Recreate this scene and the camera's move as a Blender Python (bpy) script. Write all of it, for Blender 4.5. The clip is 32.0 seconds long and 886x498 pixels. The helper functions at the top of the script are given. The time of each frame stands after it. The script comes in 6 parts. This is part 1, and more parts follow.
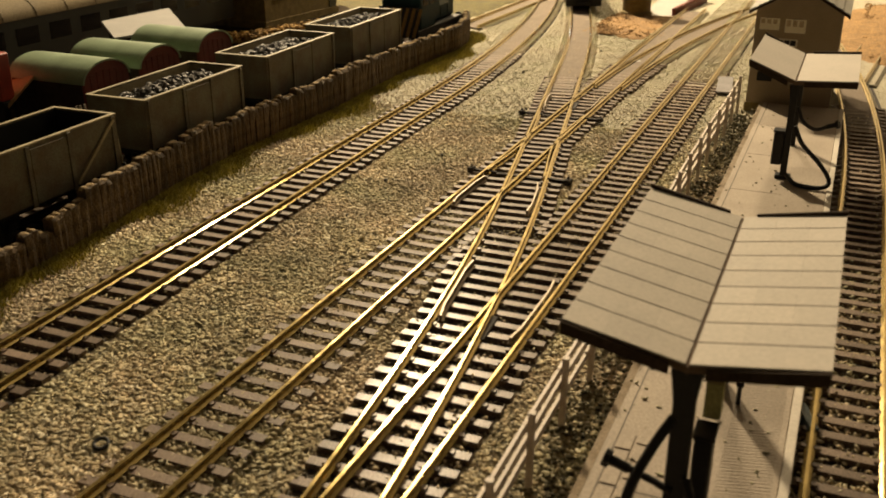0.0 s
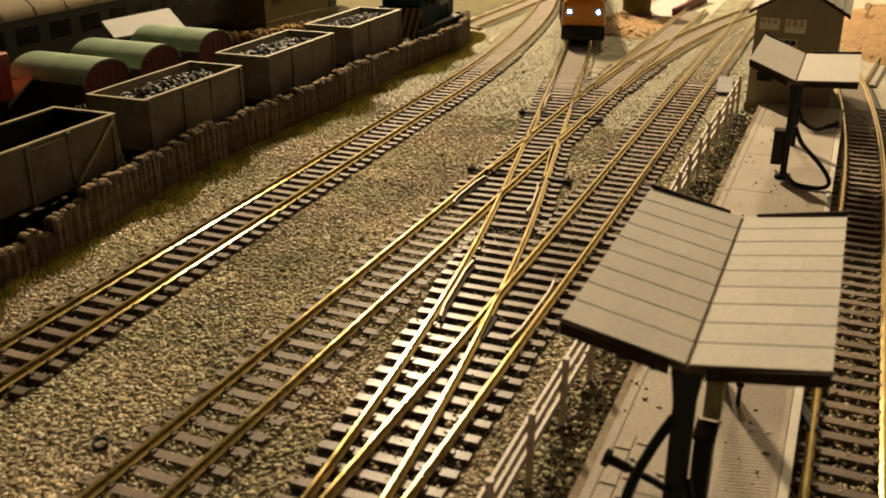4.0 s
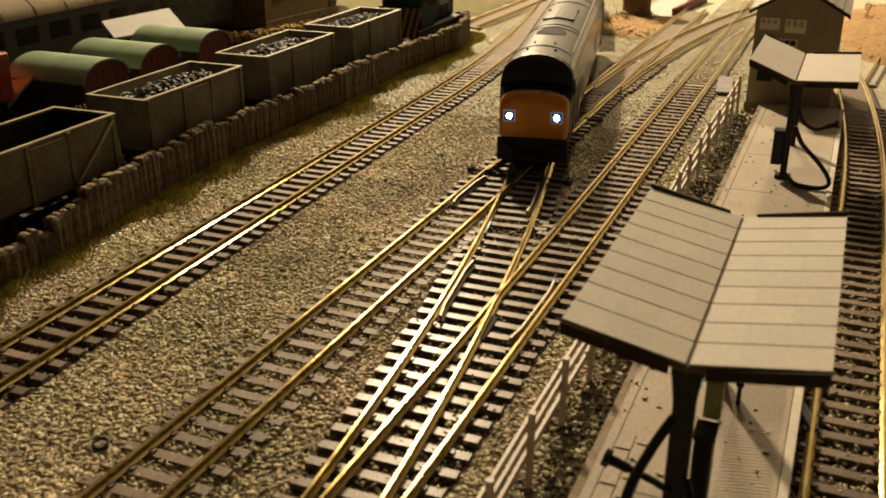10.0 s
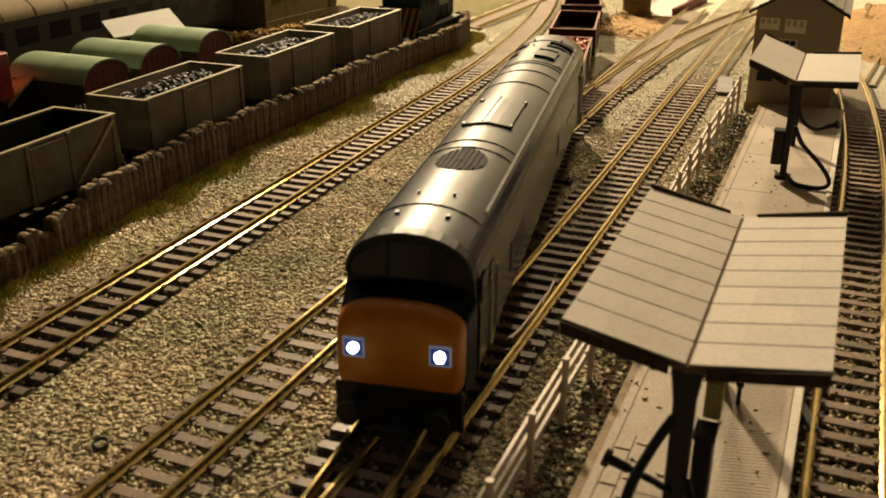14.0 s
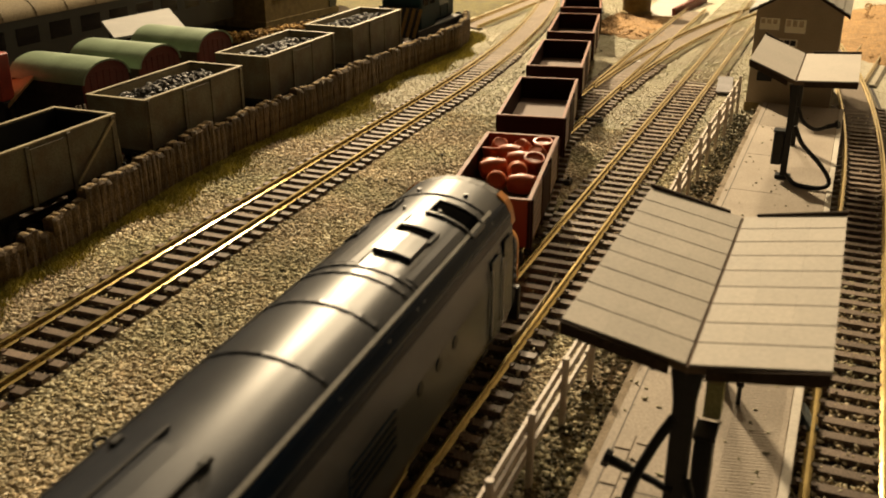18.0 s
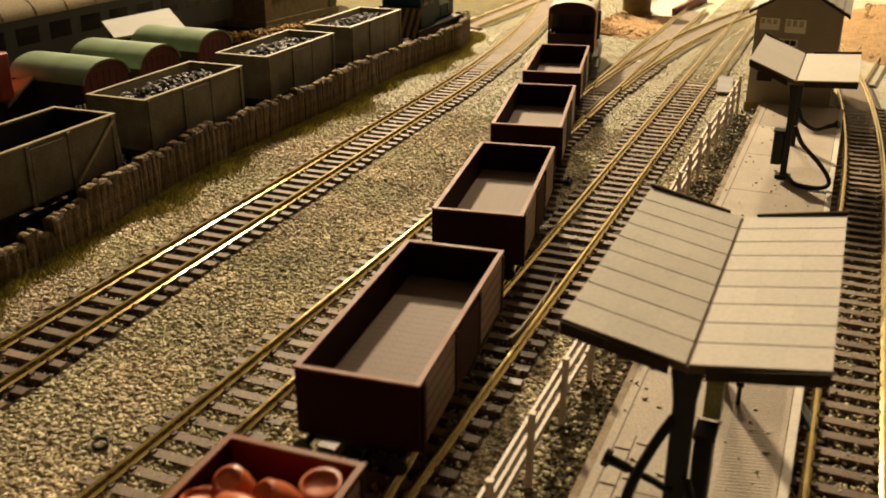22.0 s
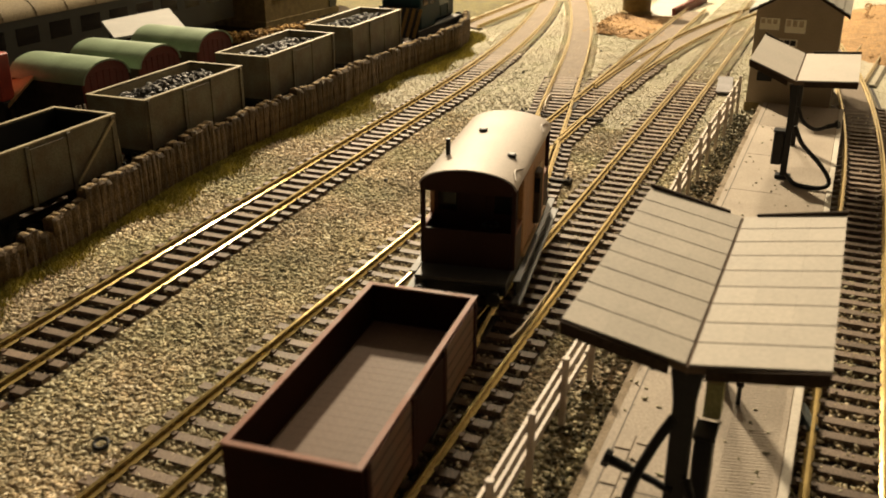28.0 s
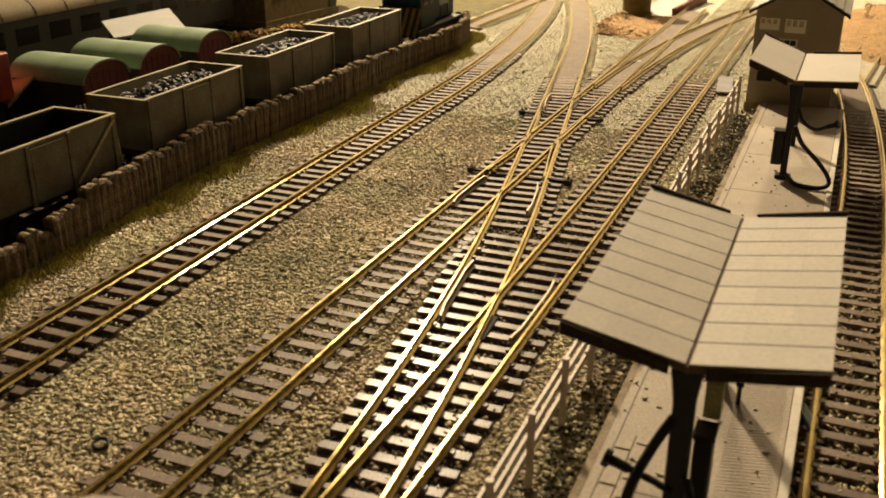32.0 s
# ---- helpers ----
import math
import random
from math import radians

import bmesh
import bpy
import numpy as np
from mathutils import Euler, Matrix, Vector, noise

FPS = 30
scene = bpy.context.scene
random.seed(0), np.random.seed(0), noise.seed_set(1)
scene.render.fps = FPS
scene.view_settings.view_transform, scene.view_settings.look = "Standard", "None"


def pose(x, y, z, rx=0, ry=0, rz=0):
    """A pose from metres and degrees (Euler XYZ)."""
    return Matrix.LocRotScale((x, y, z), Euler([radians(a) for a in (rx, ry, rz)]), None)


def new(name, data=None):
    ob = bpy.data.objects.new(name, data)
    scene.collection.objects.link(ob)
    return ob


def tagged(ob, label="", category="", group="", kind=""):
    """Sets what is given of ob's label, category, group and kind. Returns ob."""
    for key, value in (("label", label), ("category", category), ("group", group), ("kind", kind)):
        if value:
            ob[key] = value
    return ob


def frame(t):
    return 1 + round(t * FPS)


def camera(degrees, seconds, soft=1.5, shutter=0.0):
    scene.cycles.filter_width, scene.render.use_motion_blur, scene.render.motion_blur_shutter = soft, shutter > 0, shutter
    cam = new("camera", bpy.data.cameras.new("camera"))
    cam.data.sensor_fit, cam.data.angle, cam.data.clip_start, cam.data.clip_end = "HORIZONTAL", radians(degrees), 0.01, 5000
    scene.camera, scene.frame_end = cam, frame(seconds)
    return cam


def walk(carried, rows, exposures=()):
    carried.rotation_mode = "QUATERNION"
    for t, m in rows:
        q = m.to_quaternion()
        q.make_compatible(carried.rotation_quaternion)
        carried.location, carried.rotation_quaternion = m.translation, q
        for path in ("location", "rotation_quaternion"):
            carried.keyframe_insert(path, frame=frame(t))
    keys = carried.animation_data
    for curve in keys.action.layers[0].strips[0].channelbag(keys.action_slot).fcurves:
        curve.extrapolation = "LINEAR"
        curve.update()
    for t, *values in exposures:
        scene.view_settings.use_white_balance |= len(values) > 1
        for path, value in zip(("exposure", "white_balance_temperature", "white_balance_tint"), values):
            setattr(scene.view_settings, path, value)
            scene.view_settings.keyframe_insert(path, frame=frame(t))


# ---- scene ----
cam = camera(50.0, 32.0, soft=1.85, shutter=0.5)
cam.data.dof.use_dof, cam.data.dof.focus_distance, cam.data.dof.aperture_fstop = True, 0.42, 38.0
EYE = (0.0, 0.0, 0.1294)
VIEW = pose(*EYE, 90 - 22.65, 0, 23.0) @ pose(0, 0, 0, 0, 0, 0.14)
walk(cam, [(0.0, VIEW), (32.0, VIEW)], exposures=[(0.0, -0.10, 6500, 10), (9.0, -0.10, 6500, 10), (13.0, 0.04, 6500, 10), (17.0, 0.10, 6500, 10), (21.0, 0.20, 6450, 10), (25.0, 0.25, 6350, 10), (29.0, 0.31, 6050, 10), (31.0, 0.18, 6350, 10), (32.0, 0.09, 6350, 10)])

# ---- light: two warm bare bulbs of a ceiling fitting beyond the layout, in a closed room ----
world = bpy.data.worlds.new("room_air")
scene.world = world
world.use_nodes = True
world.node_tree.nodes["Background"].inputs[0].default_value = (1.0, 0.80, 0.55, 1)
world.node_tree.nodes["Background"].inputs[1].default_value = 0.01


def bulb(name, place, watts, radius):
    data = bpy.data.lights.new(name, "POINT")
    data.energy, data.shadow_soft_size, data.color = watts, radius, (1.0, 0.775, 0.48)
    ob = new(name, data)
    ob.location = place
    return ob


bulb("ceiling_lamp", (-0.59, 1.26, 0.68), 103.0, 0.03)
bulb("ceiling_lamp", (-0.25, 1.24, 0.82), 24.0, 0.03)


# ---- materials ----
def tree_of(name):
    m = bpy.data.materials.new(name)
    m.use_nodes = True
    nt = m.node_tree
    return m, nt, nt.nodes["Principled BSDF"]


def mat(name, c1, c2=None, rough=0.6, metal=0.0, size=4.0, fine=0.6, bump=0.3, relief=0.1, vary="", dirt=0.25, spec=0.5, emit=None, coat=0.0):
    """c1, c2: the two colours; size, fine: blotches and grain in mm; relief in mm; vary: 'object' or 'island'."""
    m, nt, b = tree_of(name)
    c2 = c2 or tuple(v * 0.72 for v in c1)
    N, L = nt.nodes.new, nt.links.new
    co = N("ShaderNodeTexCoord")
    big, small = N("ShaderNodeTexNoise"), N("ShaderNodeTexNoise")
    big.inputs["Scale"].default_value = 1000.0 / size
    big.inputs["Detail"].default_value = 4.0
    small.inputs["Scale"].default_value = 1000.0 / fine
    small.inputs["Detail"].default_value = 3.0
    L(co.outputs["Object"], big.inputs["Vector"])
    L(co.outputs["Object"], small.inputs["Vector"])
    ramp = N("ShaderNodeValToRGB")
    ramp.color_ramp.elements[0].position, ramp.color_ramp.elements[1].position = 0.32, 0.68
    ramp.color_ramp.elements[0].color, ramp.color_ramp.elements[1].color = (*c2, 1), (*c1, 1)
    L(big.outputs["Fac"], ramp.inputs["Fac"])
    grain = N("ShaderNodeMapRange")
    grain.inputs["From Min"].default_value, grain.inputs["From Max"].default_value = 0.3, 0.7
    grain.inputs["To Min"].default_value, grain.inputs["To Max"].default_value = 1 - dirt, 1 + dirt
    L(small.outputs["Fac"], grain.inputs["Value"])
    mix = N("ShaderNodeMix")
    mix.data_type, mix.blend_type = "RGBA", "MULTIPLY"
    mix.inputs["Factor"].default_value = 1.0
    L(ramp.outputs["Color"], mix.inputs["A"])
    L(grain.outputs["Result"], mix.inputs["B"])
    last = mix.outputs["Result"]
    if vary:
        if vary in ("object", "slight"):
            rnd = N("ShaderNodeObjectInfo").outputs["Random"]
        else:
            rnd = N("ShaderNodeNewGeometry").outputs["Random Per Island"]
        sp = N("ShaderNodeMapRange")
        sp.inputs["To Min"].default_value, sp.inputs["To Max"].default_value = {"object": (0.75, 1.25), "slight": (0.94, 1.06), "island": (0.4, 1.35)}[vary]
        L(rnd, sp.inputs["Value"])
        mx = N("ShaderNodeMix")
        mx.data_type, mx.blend_type = "RGBA", "MULTIPLY"
        mx.inputs["Factor"].default_value = 1.0
        L(last, mx.inputs["A"])
        L(sp.outputs["Result"], mx.inputs["B"])
        last = mx.outputs["Result"]
    L(last, b.inputs["Base Color"])
    rr = N("ShaderNodeMapRange")
    rr.inputs["To Min"].default_value, rr.inputs["To Max"].default_value = max(0.04, rough - 0.12), min(1.0, rough + 0.12)
    L(big.outputs["Fac"], rr.inputs["Value"])
    L(rr.outputs["Result"], b.inputs["Roughness"])
    b.inputs["Metallic"].default_value = metal
    b.inputs["Specular IOR Level"].default_value = spec
    b.inputs["Coat Weight"].default_value = coat
    if bump:
        bp = N("ShaderNodeBump")
        bp.inputs["Strength"].default_value, bp.inputs["Distance"].default_value = bump, relief * 0.001
        L(small.outputs["Fac"], bp.inputs["Height"])
        L(bp.outputs["Normal"], b.inputs["Normal"])
    if emit:
        b.inputs["Emission Color"].default_value, b.inputs["Emission Strength"].default_value = (*emit[0], 1), emit[1]
    return m


M_GROUND = mat("ballast_bed", (0.37, 0.345, 0.255), (0.29, 0.265, 0.19), 0.9, size=9, fine=1.4, bump=0.8, relief=0.7, dirt=0.4)
def stone_material(name, cols, lo_big):
    """Chips of several colours, picked stone by stone."""
    m, nt, b = tree_of(name)
    N, L = nt.nodes.new, nt.links.new
    geo, ramp = N("ShaderNodeNewGeometry"), N("ShaderNodeValToRGB")
    ramp.color_ramp.interpolation = "LINEAR"
    e = ramp.color_ramp.elements
    e[0].position, e[0].color = cols[0][0], (*cols[0][1], 1)
    e[1].position, e[1].color = cols[-1][0], (*cols[-1][1], 1)
    for p_, c in cols[1:-1]:
        q = e.new(p_)
        q.color = (*c, 1)
    L(geo.outputs["Random Per Island"], ramp.inputs["Fac"])
    co, big, small = N("ShaderNodeTexCoord"), N("ShaderNodeTexNoise"), N("ShaderNodeTexNoise")
    big.inputs["Scale"].default_value, small.inputs["Scale"].default_value = 28.0, 1500.0
    L(co.outputs["Object"], big.inputs["Vector"])
    L(co.outputs["Object"], small.inputs["Vector"])
    last = ramp.outputs["Color"]
    for tex, lo, hi in ((big, lo_big, 2.0 - lo_big), (small, 0.75, 1.25)):
        mr, mx = N("ShaderNodeMapRange"), N("ShaderNodeMix")
        mr.inputs["From Min"].default_value, mr.inputs["From Max"].default_value = 0.3, 0.7
        mr.inputs["To Min"].default_value, mr.inputs["To Max"].default_value = lo, hi
        mx.data_type, mx.blend_type = "RGBA", "MULTIPLY"
        mx.inputs["Factor"].default_value = 1.0
        L(tex.outputs["Fac"], mr.inputs["Value"])
        L(last, mx.inputs["A"])
        L(mr.outputs["Result"], mx.inputs["B"])
        last = mx.outputs["Result"]
    # broad drifts of olive and of warm buff
    drift, tint = N("ShaderNodeTexNoise"), N("ShaderNodeValToRGB")
    drift.inputs["Scale"].default_value, drift.inputs["Detail"].default_value = 17.0, 3.0
    L(co.outputs["Object"], drift.inputs["Vector"])
    L(drift.outputs["Fac"], tint.inputs["Fac"])
    te = tint.color_ramp.elements
    te[0].position, te[0].color = 0.38, (0.86, 0.88, 0.74, 1)
    te[1].position, te[1].color = 0.6, (1.08, 1.0, 0.94, 1)
    mx = N("ShaderNodeMix")
    mx.data_type, mx.blend_type = "RGBA", "MULTIPLY"
    mx.inputs["Factor"].default_value = 1.0
    L(last, mx.inputs["A"])
    L(tint.outputs["Color"], mx.inputs["B"])
    last = mx.outputs["Result"]
    L(last, b.inputs["Base Color"])
    b.inputs["Roughness"].default_value = 0.88
    b.inputs["Specular IOR Level"].default_value = 0.35
    return m


M_STONE = stone_material("ballast_stone", ((0.0, (0.27, 0.235, 0.155)), (0.14, (0.36, 0.315, 0.21)), (0.35, (0.44, 0.395, 0.28)), (0.55, (0.43, 0.355, 0.24)), (0.8, (0.475, 0.44, 0.335)), (1.0, (0.53, 0.50, 0.41))), 0.74)
M_STONEFINE = stone_material("ballast_fine", ((0.0, (0.33, 0.31, 0.225)), (0.3, (0.375, 0.36, 0.265)), (0.6, (0.395, 0.375, 0.28)), (1.0, (0.44, 0.425, 0.335))), 0.8)
M_UNDER = mat("dark_underlay", (0.035, 0.028, 0.022), (0.015, 0.012, 0.01), 0.95, size=6, fine=0.8, bump=0.8, relief=0.4)
M_RAIL = mat("nickel_rail", (0.52, 0.405, 0.165), (0.42, 0.325, 0.13), 0.17, metal=0.85, size=9, fine=0.8, bump=0.1, relief=0.02, dirt=0.12)
M_SLEEPER = mat("sleeper_plastic", (0.20, 0.15, 0.112), (0.105, 0.077, 0.056), 0.55, size=5, fine=0.5, vary="object", bump=0.8, relief=0.12, spec=0.18, dirt=0.45)
M_NEWTIMBER = mat("points_timber_plastic", (0.20, 0.15, 0.112), (0.105, 0.077, 0.056), 0.33, size=5, fine=0.5, vary="object", bump=0.35, relief=0.06, spec=0.10, dirt=0.45)
M_BLACK = mat("black_plastic", (0.013, 0.013, 0.014), (0.008, 0.008, 0.009), 0.5, spec=0.3, size=5, fine=0.6, bump=0.2, relief=0.04)
M_PLAT = mat("platform_card", (0.40, 0.34, 0.27), (0.30, 0.248, 0.188), 0.75, size=26, fine=0.7, bump=0.35, relief=0.08, dirt=0.2)
M_PLATLINE = mat("platform_joint", (0.17, 0.145, 0.115), None, 0.85, size=8, fine=0.8)
M_EDGE = mat("platform_edge_white", (0.62, 0.57, 0.48), (0.5, 0.46, 0.39), 0.7, size=10, fine=0.7, dirt=0.12)
M_ROOFCARD = mat("canopy_card", (0.46, 0.42, 0.36), (0.39, 0.355, 0.30), 0.75, size=13, fine=0.9, vary="slight", bump=0.4, relief=0.06, dirt=0.09)
M_ROOFLINE = mat("canopy_groove", (0.17, 0.115, 0.075), None, 0.85, size=8)
M_FENCE = mat("fence_white", (0.66, 0.58, 0.50), (0.5, 0.43, 0.36), 0.6, size=6, fine=0.7, bump=0.3, relief=0.06, dirt=0.18)
M_WALLSTONE = mat("palisade_stone", (0.13, 0.088, 0.044), (0.05, 0.033, 0.017), 0.9, size=3, fine=0.7, vary="object", bump=1.0, relief=0.5, dirt=0.4)
M_GRASS = mat("static_grass", (0.44, 0.38, 0.085), (0.26, 0.23, 0.05), 0.9, size=12, fine=1.0, vary="island", dirt=0.3)
M_SHRUB = mat("scrub", (0.16, 0.135, 0.07), (0.09, 0.08, 0.04), 0.95, size=9, fine=1.0, vary="island", dirt=0.4)
M_EARTH = mat("brown_earth", (0.31, 0.185, 0.07), (0.20, 0.115, 0.042), 0.95, size=9, fine=1.5, bump=1.0, relief=0.8, dirt=0.4)
# near-black earth tone with the yard's shade painted in
M_SHADEDYARD = mat("shade_dark_yard_ground", (0.035, 0.026, 0.016), (0.018, 0.013, 0.008), 1.0, size=18, fine=2.0, bump=1.0, relief=0.6, dirt=0.4, spec=0.05)
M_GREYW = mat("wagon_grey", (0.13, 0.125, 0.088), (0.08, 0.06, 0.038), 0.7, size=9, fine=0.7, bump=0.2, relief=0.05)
# paler, lit copy of the wagon grey; also colours stripe and pipe
M_GREYWLIT = mat("wagon_pale_lit_grey", (0.33, 0.285, 0.165), (0.24, 0.20, 0.115), 0.55, size=10, fine=0.7)
M_COAL = mat("coal", (0.06, 0.052, 0.042), (0.025, 0.022, 0.019), 0.55, size=4, fine=0.6, vary="island", spec=0.3)
# darkened for the shaded ends and inner walls; lit parts use lighter copies
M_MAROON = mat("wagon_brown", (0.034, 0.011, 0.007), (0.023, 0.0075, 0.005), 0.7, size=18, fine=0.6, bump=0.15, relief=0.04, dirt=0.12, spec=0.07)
M_REDEND = mat("wagon_red", (0.20, 0.017, 0.009), (0.15, 0.013, 0.007), 0.4, size=18, fine=0.6, dirt=0.1)
M_FLOOR = mat("wagon_floor", (0.155, 0.100, 0.071), (0.118, 0.076, 0.054), 0.68, size=20, fine=0.6, bump=0.2, relief=0.05, dirt=0.12, spec=0.25)
M_POT = mat("red_pottery", (0.50, 0.125, 0.045), (0.40, 0.09, 0.03), 0.4, size=6, fine=0.6, bump=0.05, relief=0.03, dirt=0.08, spec=0.28)
M_BLUE = mat("loco_blue", (0.007, 0.014, 0.030), (0.006, 0.012, 0.025), 0.18, size=30, fine=0.6, bump=0.05, relief=0.02, dirt=0.1, spec=0.07)
M_BLUESIDE = mat("loco_blue_gloss", (0.013, 0.024, 0.040), (0.010, 0.019, 0.032), 0.22, size=30, fine=0.6, bump=0.05, relief=0.02, dirt=0.12, spec=0.34)
M_LROOF = mat("loco_roof_grey", (0.03, 0.035, 0.046), (0.023, 0.027, 0.036), 0.36, size=26, fine=0.6, bump=0.12, relief=0.02, dirt=0.15, spec=0.30)
M_YELLOW = mat("loco_yellow", (0.57, 0.205, 0.012), (0.50, 0.175, 0.010), 0.30, size=22, fine=0.6, bump=0.08, relief=0.02, dirt=0.06)
M_LGREY = mat("loco_light_strip", (0.42, 0.42, 0.40), None, 0.45, size=10)
M_GLASS = mat("dark_glazing", (0.01, 0.011, 0.012), None, 0.08, size=20, bump=0, dirt=0.02, spec=0.22)
M_SCREEN = mat("windscreen", (0.006, 0.006, 0.006), (0.004, 0.004, 0.004), 0.1, size=14, bump=0, dirt=0.02, spec=0.3)
M_LAMP = mat("lit_headlight", (0.9, 0.9, 0.9), None, 0.3, bump=0, dirt=0.01, emit=((0.72, 0.85, 1.0), 14.0))
# faint emission imitates lens light on plate and rim; neither is a lamp
M_LENS = mat("glow_tinted_lamp_plate", (0.02, 0.03, 0.09), None, 0.2, size=3, bump=0, emit=((0.12, 0.2, 0.7), 0.09))
M_LAMPRIM = mat("glow_painted_lamp_rim", (0.5, 0.52, 0.55), None, 0.3, size=3, bump=0, dirt=0.02, emit=((0.55, 0.7, 1.0), 0.12))
# lighter copy of the van brown, with bounced light on the sides painted in
M_VANSIDE = mat("van_brown_bounce_lit", (0.36, 0.175, 0.06), (0.24, 0.11, 0.038), 0.6, size=9, fine=0.6, bump=0.2, relief=0.05, dirt=0.2)
# lighter copy of the wagon brown, bounced light painted into it
M_WSIDE = mat("wagon_brown_bounce_lit", (0.16, 0.058, 0.026), (0.08, 0.028, 0.014), 0.38, size=8, fine=0.6, bump=0.15, relief=0.04, dirt=0.15)
# van brown taken near black for the shade on the end walls
M_VANBROWN = mat("van_brown", (0.038, 0.013, 0.009), (0.027, 0.009, 0.0065), 0.6, size=14, fine=0.6, bump=0.2, relief=0.05, dirt=0.15, spec=0.2)
M_VANROOF = mat("van_roof_grey", (0.45, 0.395, 0.345), (0.395, 0.345, 0.30), 0.6, size=24, fine=0.7, bump=0.12, relief=0.03, dirt=0.1, spec=0.3)
M_FOOT = mat("footboard_grey", (0.07, 0.068, 0.066), (0.045, 0.044, 0.042), 0.6, size=10)
M_GREENROOF = mat("green_roof", (0.24, 0.325, 0.205), (0.15, 0.205, 0.125), 0.42, size=20, fine=0.8, bump=0.15, relief=0.05, dirt=0.1)
M_DKRED = mat("dark_red_end", (0.16, 0.024, 0.014), (0.11, 0.016, 0.010), 0.6, size=12, fine=0.8)
M_COACHROOF = mat("coach_roof", (0.21, 0.168, 0.10), (0.15, 0.12, 0.07), 0.85, size=24, fine=0.8, spec=0.15)
M_DARKGREEN = mat("coach_dark_green", (0.022, 0.024, 0.017), (0.014, 0.015, 0.011), 0.5, size=20)
M_CARD = mat("white_card", (0.38, 0.365, 0.335), (0.33, 0.315, 0.29), 0.75, size=18, fine=0.8, dirt=0.08)
M_HUT = mat("hut_render", (0.35, 0.28, 0.195), (0.29, 0.235, 0.16), 0.8, size=14, fine=0.6, bump=0.3, relief=0.06, dirt=0.15)
M_SLATE = mat("hut_slate", (0.30, 0.29, 0.25), (0.22, 0.21, 0.18), 0.65, size=10, fine=0.7, vary="object")
M_CREAM = mat("window_cream", (0.80, 0.76, 0.60), (0.72, 0.67, 0.52), 0.6, size=8, dirt=0.1)
M_STONEB = mat("building_stone", (0.24, 0.185, 0.07), (0.15, 0.112, 0.042), 0.85, size=5, fine=0.8, bump=0.6, relief=0.15, dirt=0.3)
M_TIMBER = mat("pale_timber", (0.42, 0.27, 0.12), (0.32, 0.20, 0.085), 0.7, size=9, fine=0.7, dirt=0.2)
M_REDBOX = mat("red_paint", (0.36, 0.04, 0.015), (0.2, 0.022, 0.01), 0.5, size=9)
M_TEAL = mat("shunter_blue", (0.012, 0.036, 0.048), (0.008, 0.026, 0.034), 0.5, size=14, spec=0.12)
M_ROOMWALL = mat("room_wall", (0.11, 0.10, 0.09), (0.095, 0.087, 0.078), 0.9, size=400, fine=3, bump=0.2, relief=0.3, dirt=0.05)
# pale for an unseen wall that reflects light onto rails and glossy paint
M_NORTHWALL = mat("unseen_reflector_wall", (0.58, 0.53, 0.44), (0.54, 0.49, 0.41), 0.9, size=400, fine=3, bump=0.2, relief=0.3, dirt=0.05)
M_ROOMFLOOR = mat("room_carpet", (0.16, 0.11, 0.08), (0.12, 0.08, 0.06), 0.95, size=60, fine=3)


# ---- mesh helpers: all lengths below in millimetres ----
MM = 0.001


def P(x, y, z=0.0, rz=0.0, rx=0.0, ry=0.0):
    return pose(x * MM, y * MM, z * MM, rx, ry, rz)


def mesh_of(bm, name, material, smooth=False):
    bmesh.ops.recalc_face_normals(bm, faces=bm.faces)
    bmesh.ops.scale(bm, vec=(MM, MM, MM), verts=bm.verts)
    me = bpy.data.meshes.new(name)
    bm.to_mesh(me)
    bm.free()
    me.materials.append(material)
    if smooth:
        me.shade_smooth()
        me.set_sharp_from_angle(angle=radians(35))
    return me


def part(name, bm, material, parent=None, label="", smooth=False, m=None):
    ob = new(name, bm if isinstance(bm, bpy.types.Mesh) else mesh_of(bm, name, material, smooth))
    if parent:
        ob.parent = parent
    if m is not None:
        ob.matrix_basis = m
    if label:
        ob["label"] = label
    return ob


def thing(name, m, label, category, group="", kind=""):
    ob = new(name)
    ob.empty_display_size = 0.01
    ob.matrix_basis = m
    return tagged(ob, label, category, group, kind)


def BM():
    return bmesh.new()


def box(bm, x0, x1, y0, y1, z0, z1, bevel=0.0):
    r = bmesh.ops.create_cube(bm, size=1.0)
    for v in r["verts"]:
        v.co = Vector((x0 + (v.co.x + 0.5) * (x1 - x0), y0 + (v.co.y + 0.5) * (y1 - y0), z0 + (v.co.z + 0.5) * (z1 - z0)))
    if bevel:
        es = list({e for v in r["verts"] for e in v.link_edges})
        bmesh.ops.bevel(bm, geom=es, offset=bevel, segments=1, affect="EDGES")
    return bm


def rod(bm, a, b, r, seg=10, r2=None):
    a, b = Vector(a), Vector(b)
    d = b - a
    m = Matrix.Translation((a + b) / 2) @ d.to_track_quat("Z", "Y").to_matrix().to_4x4()
    bmesh.ops.create_cone(bm, cap_ends=True, segments=seg, radius1=r, radius2=r if r2 is None else r2, depth=d.length, matrix=m)
    return bm


def bar(bm, a, b, w, h):
    """A square bar from a to b."""
    a, b = Vector(a), Vector(b)
    d = b - a
    m = Matrix.Translation((a + b) / 2) @ d.to_track_quat("Z", "Y").to_matrix().to_4x4() @ Matrix.Diagonal((w, h, d.length, 1))
    bmesh.ops.create_cube(bm, size=1.0, matrix=m)
    return bm


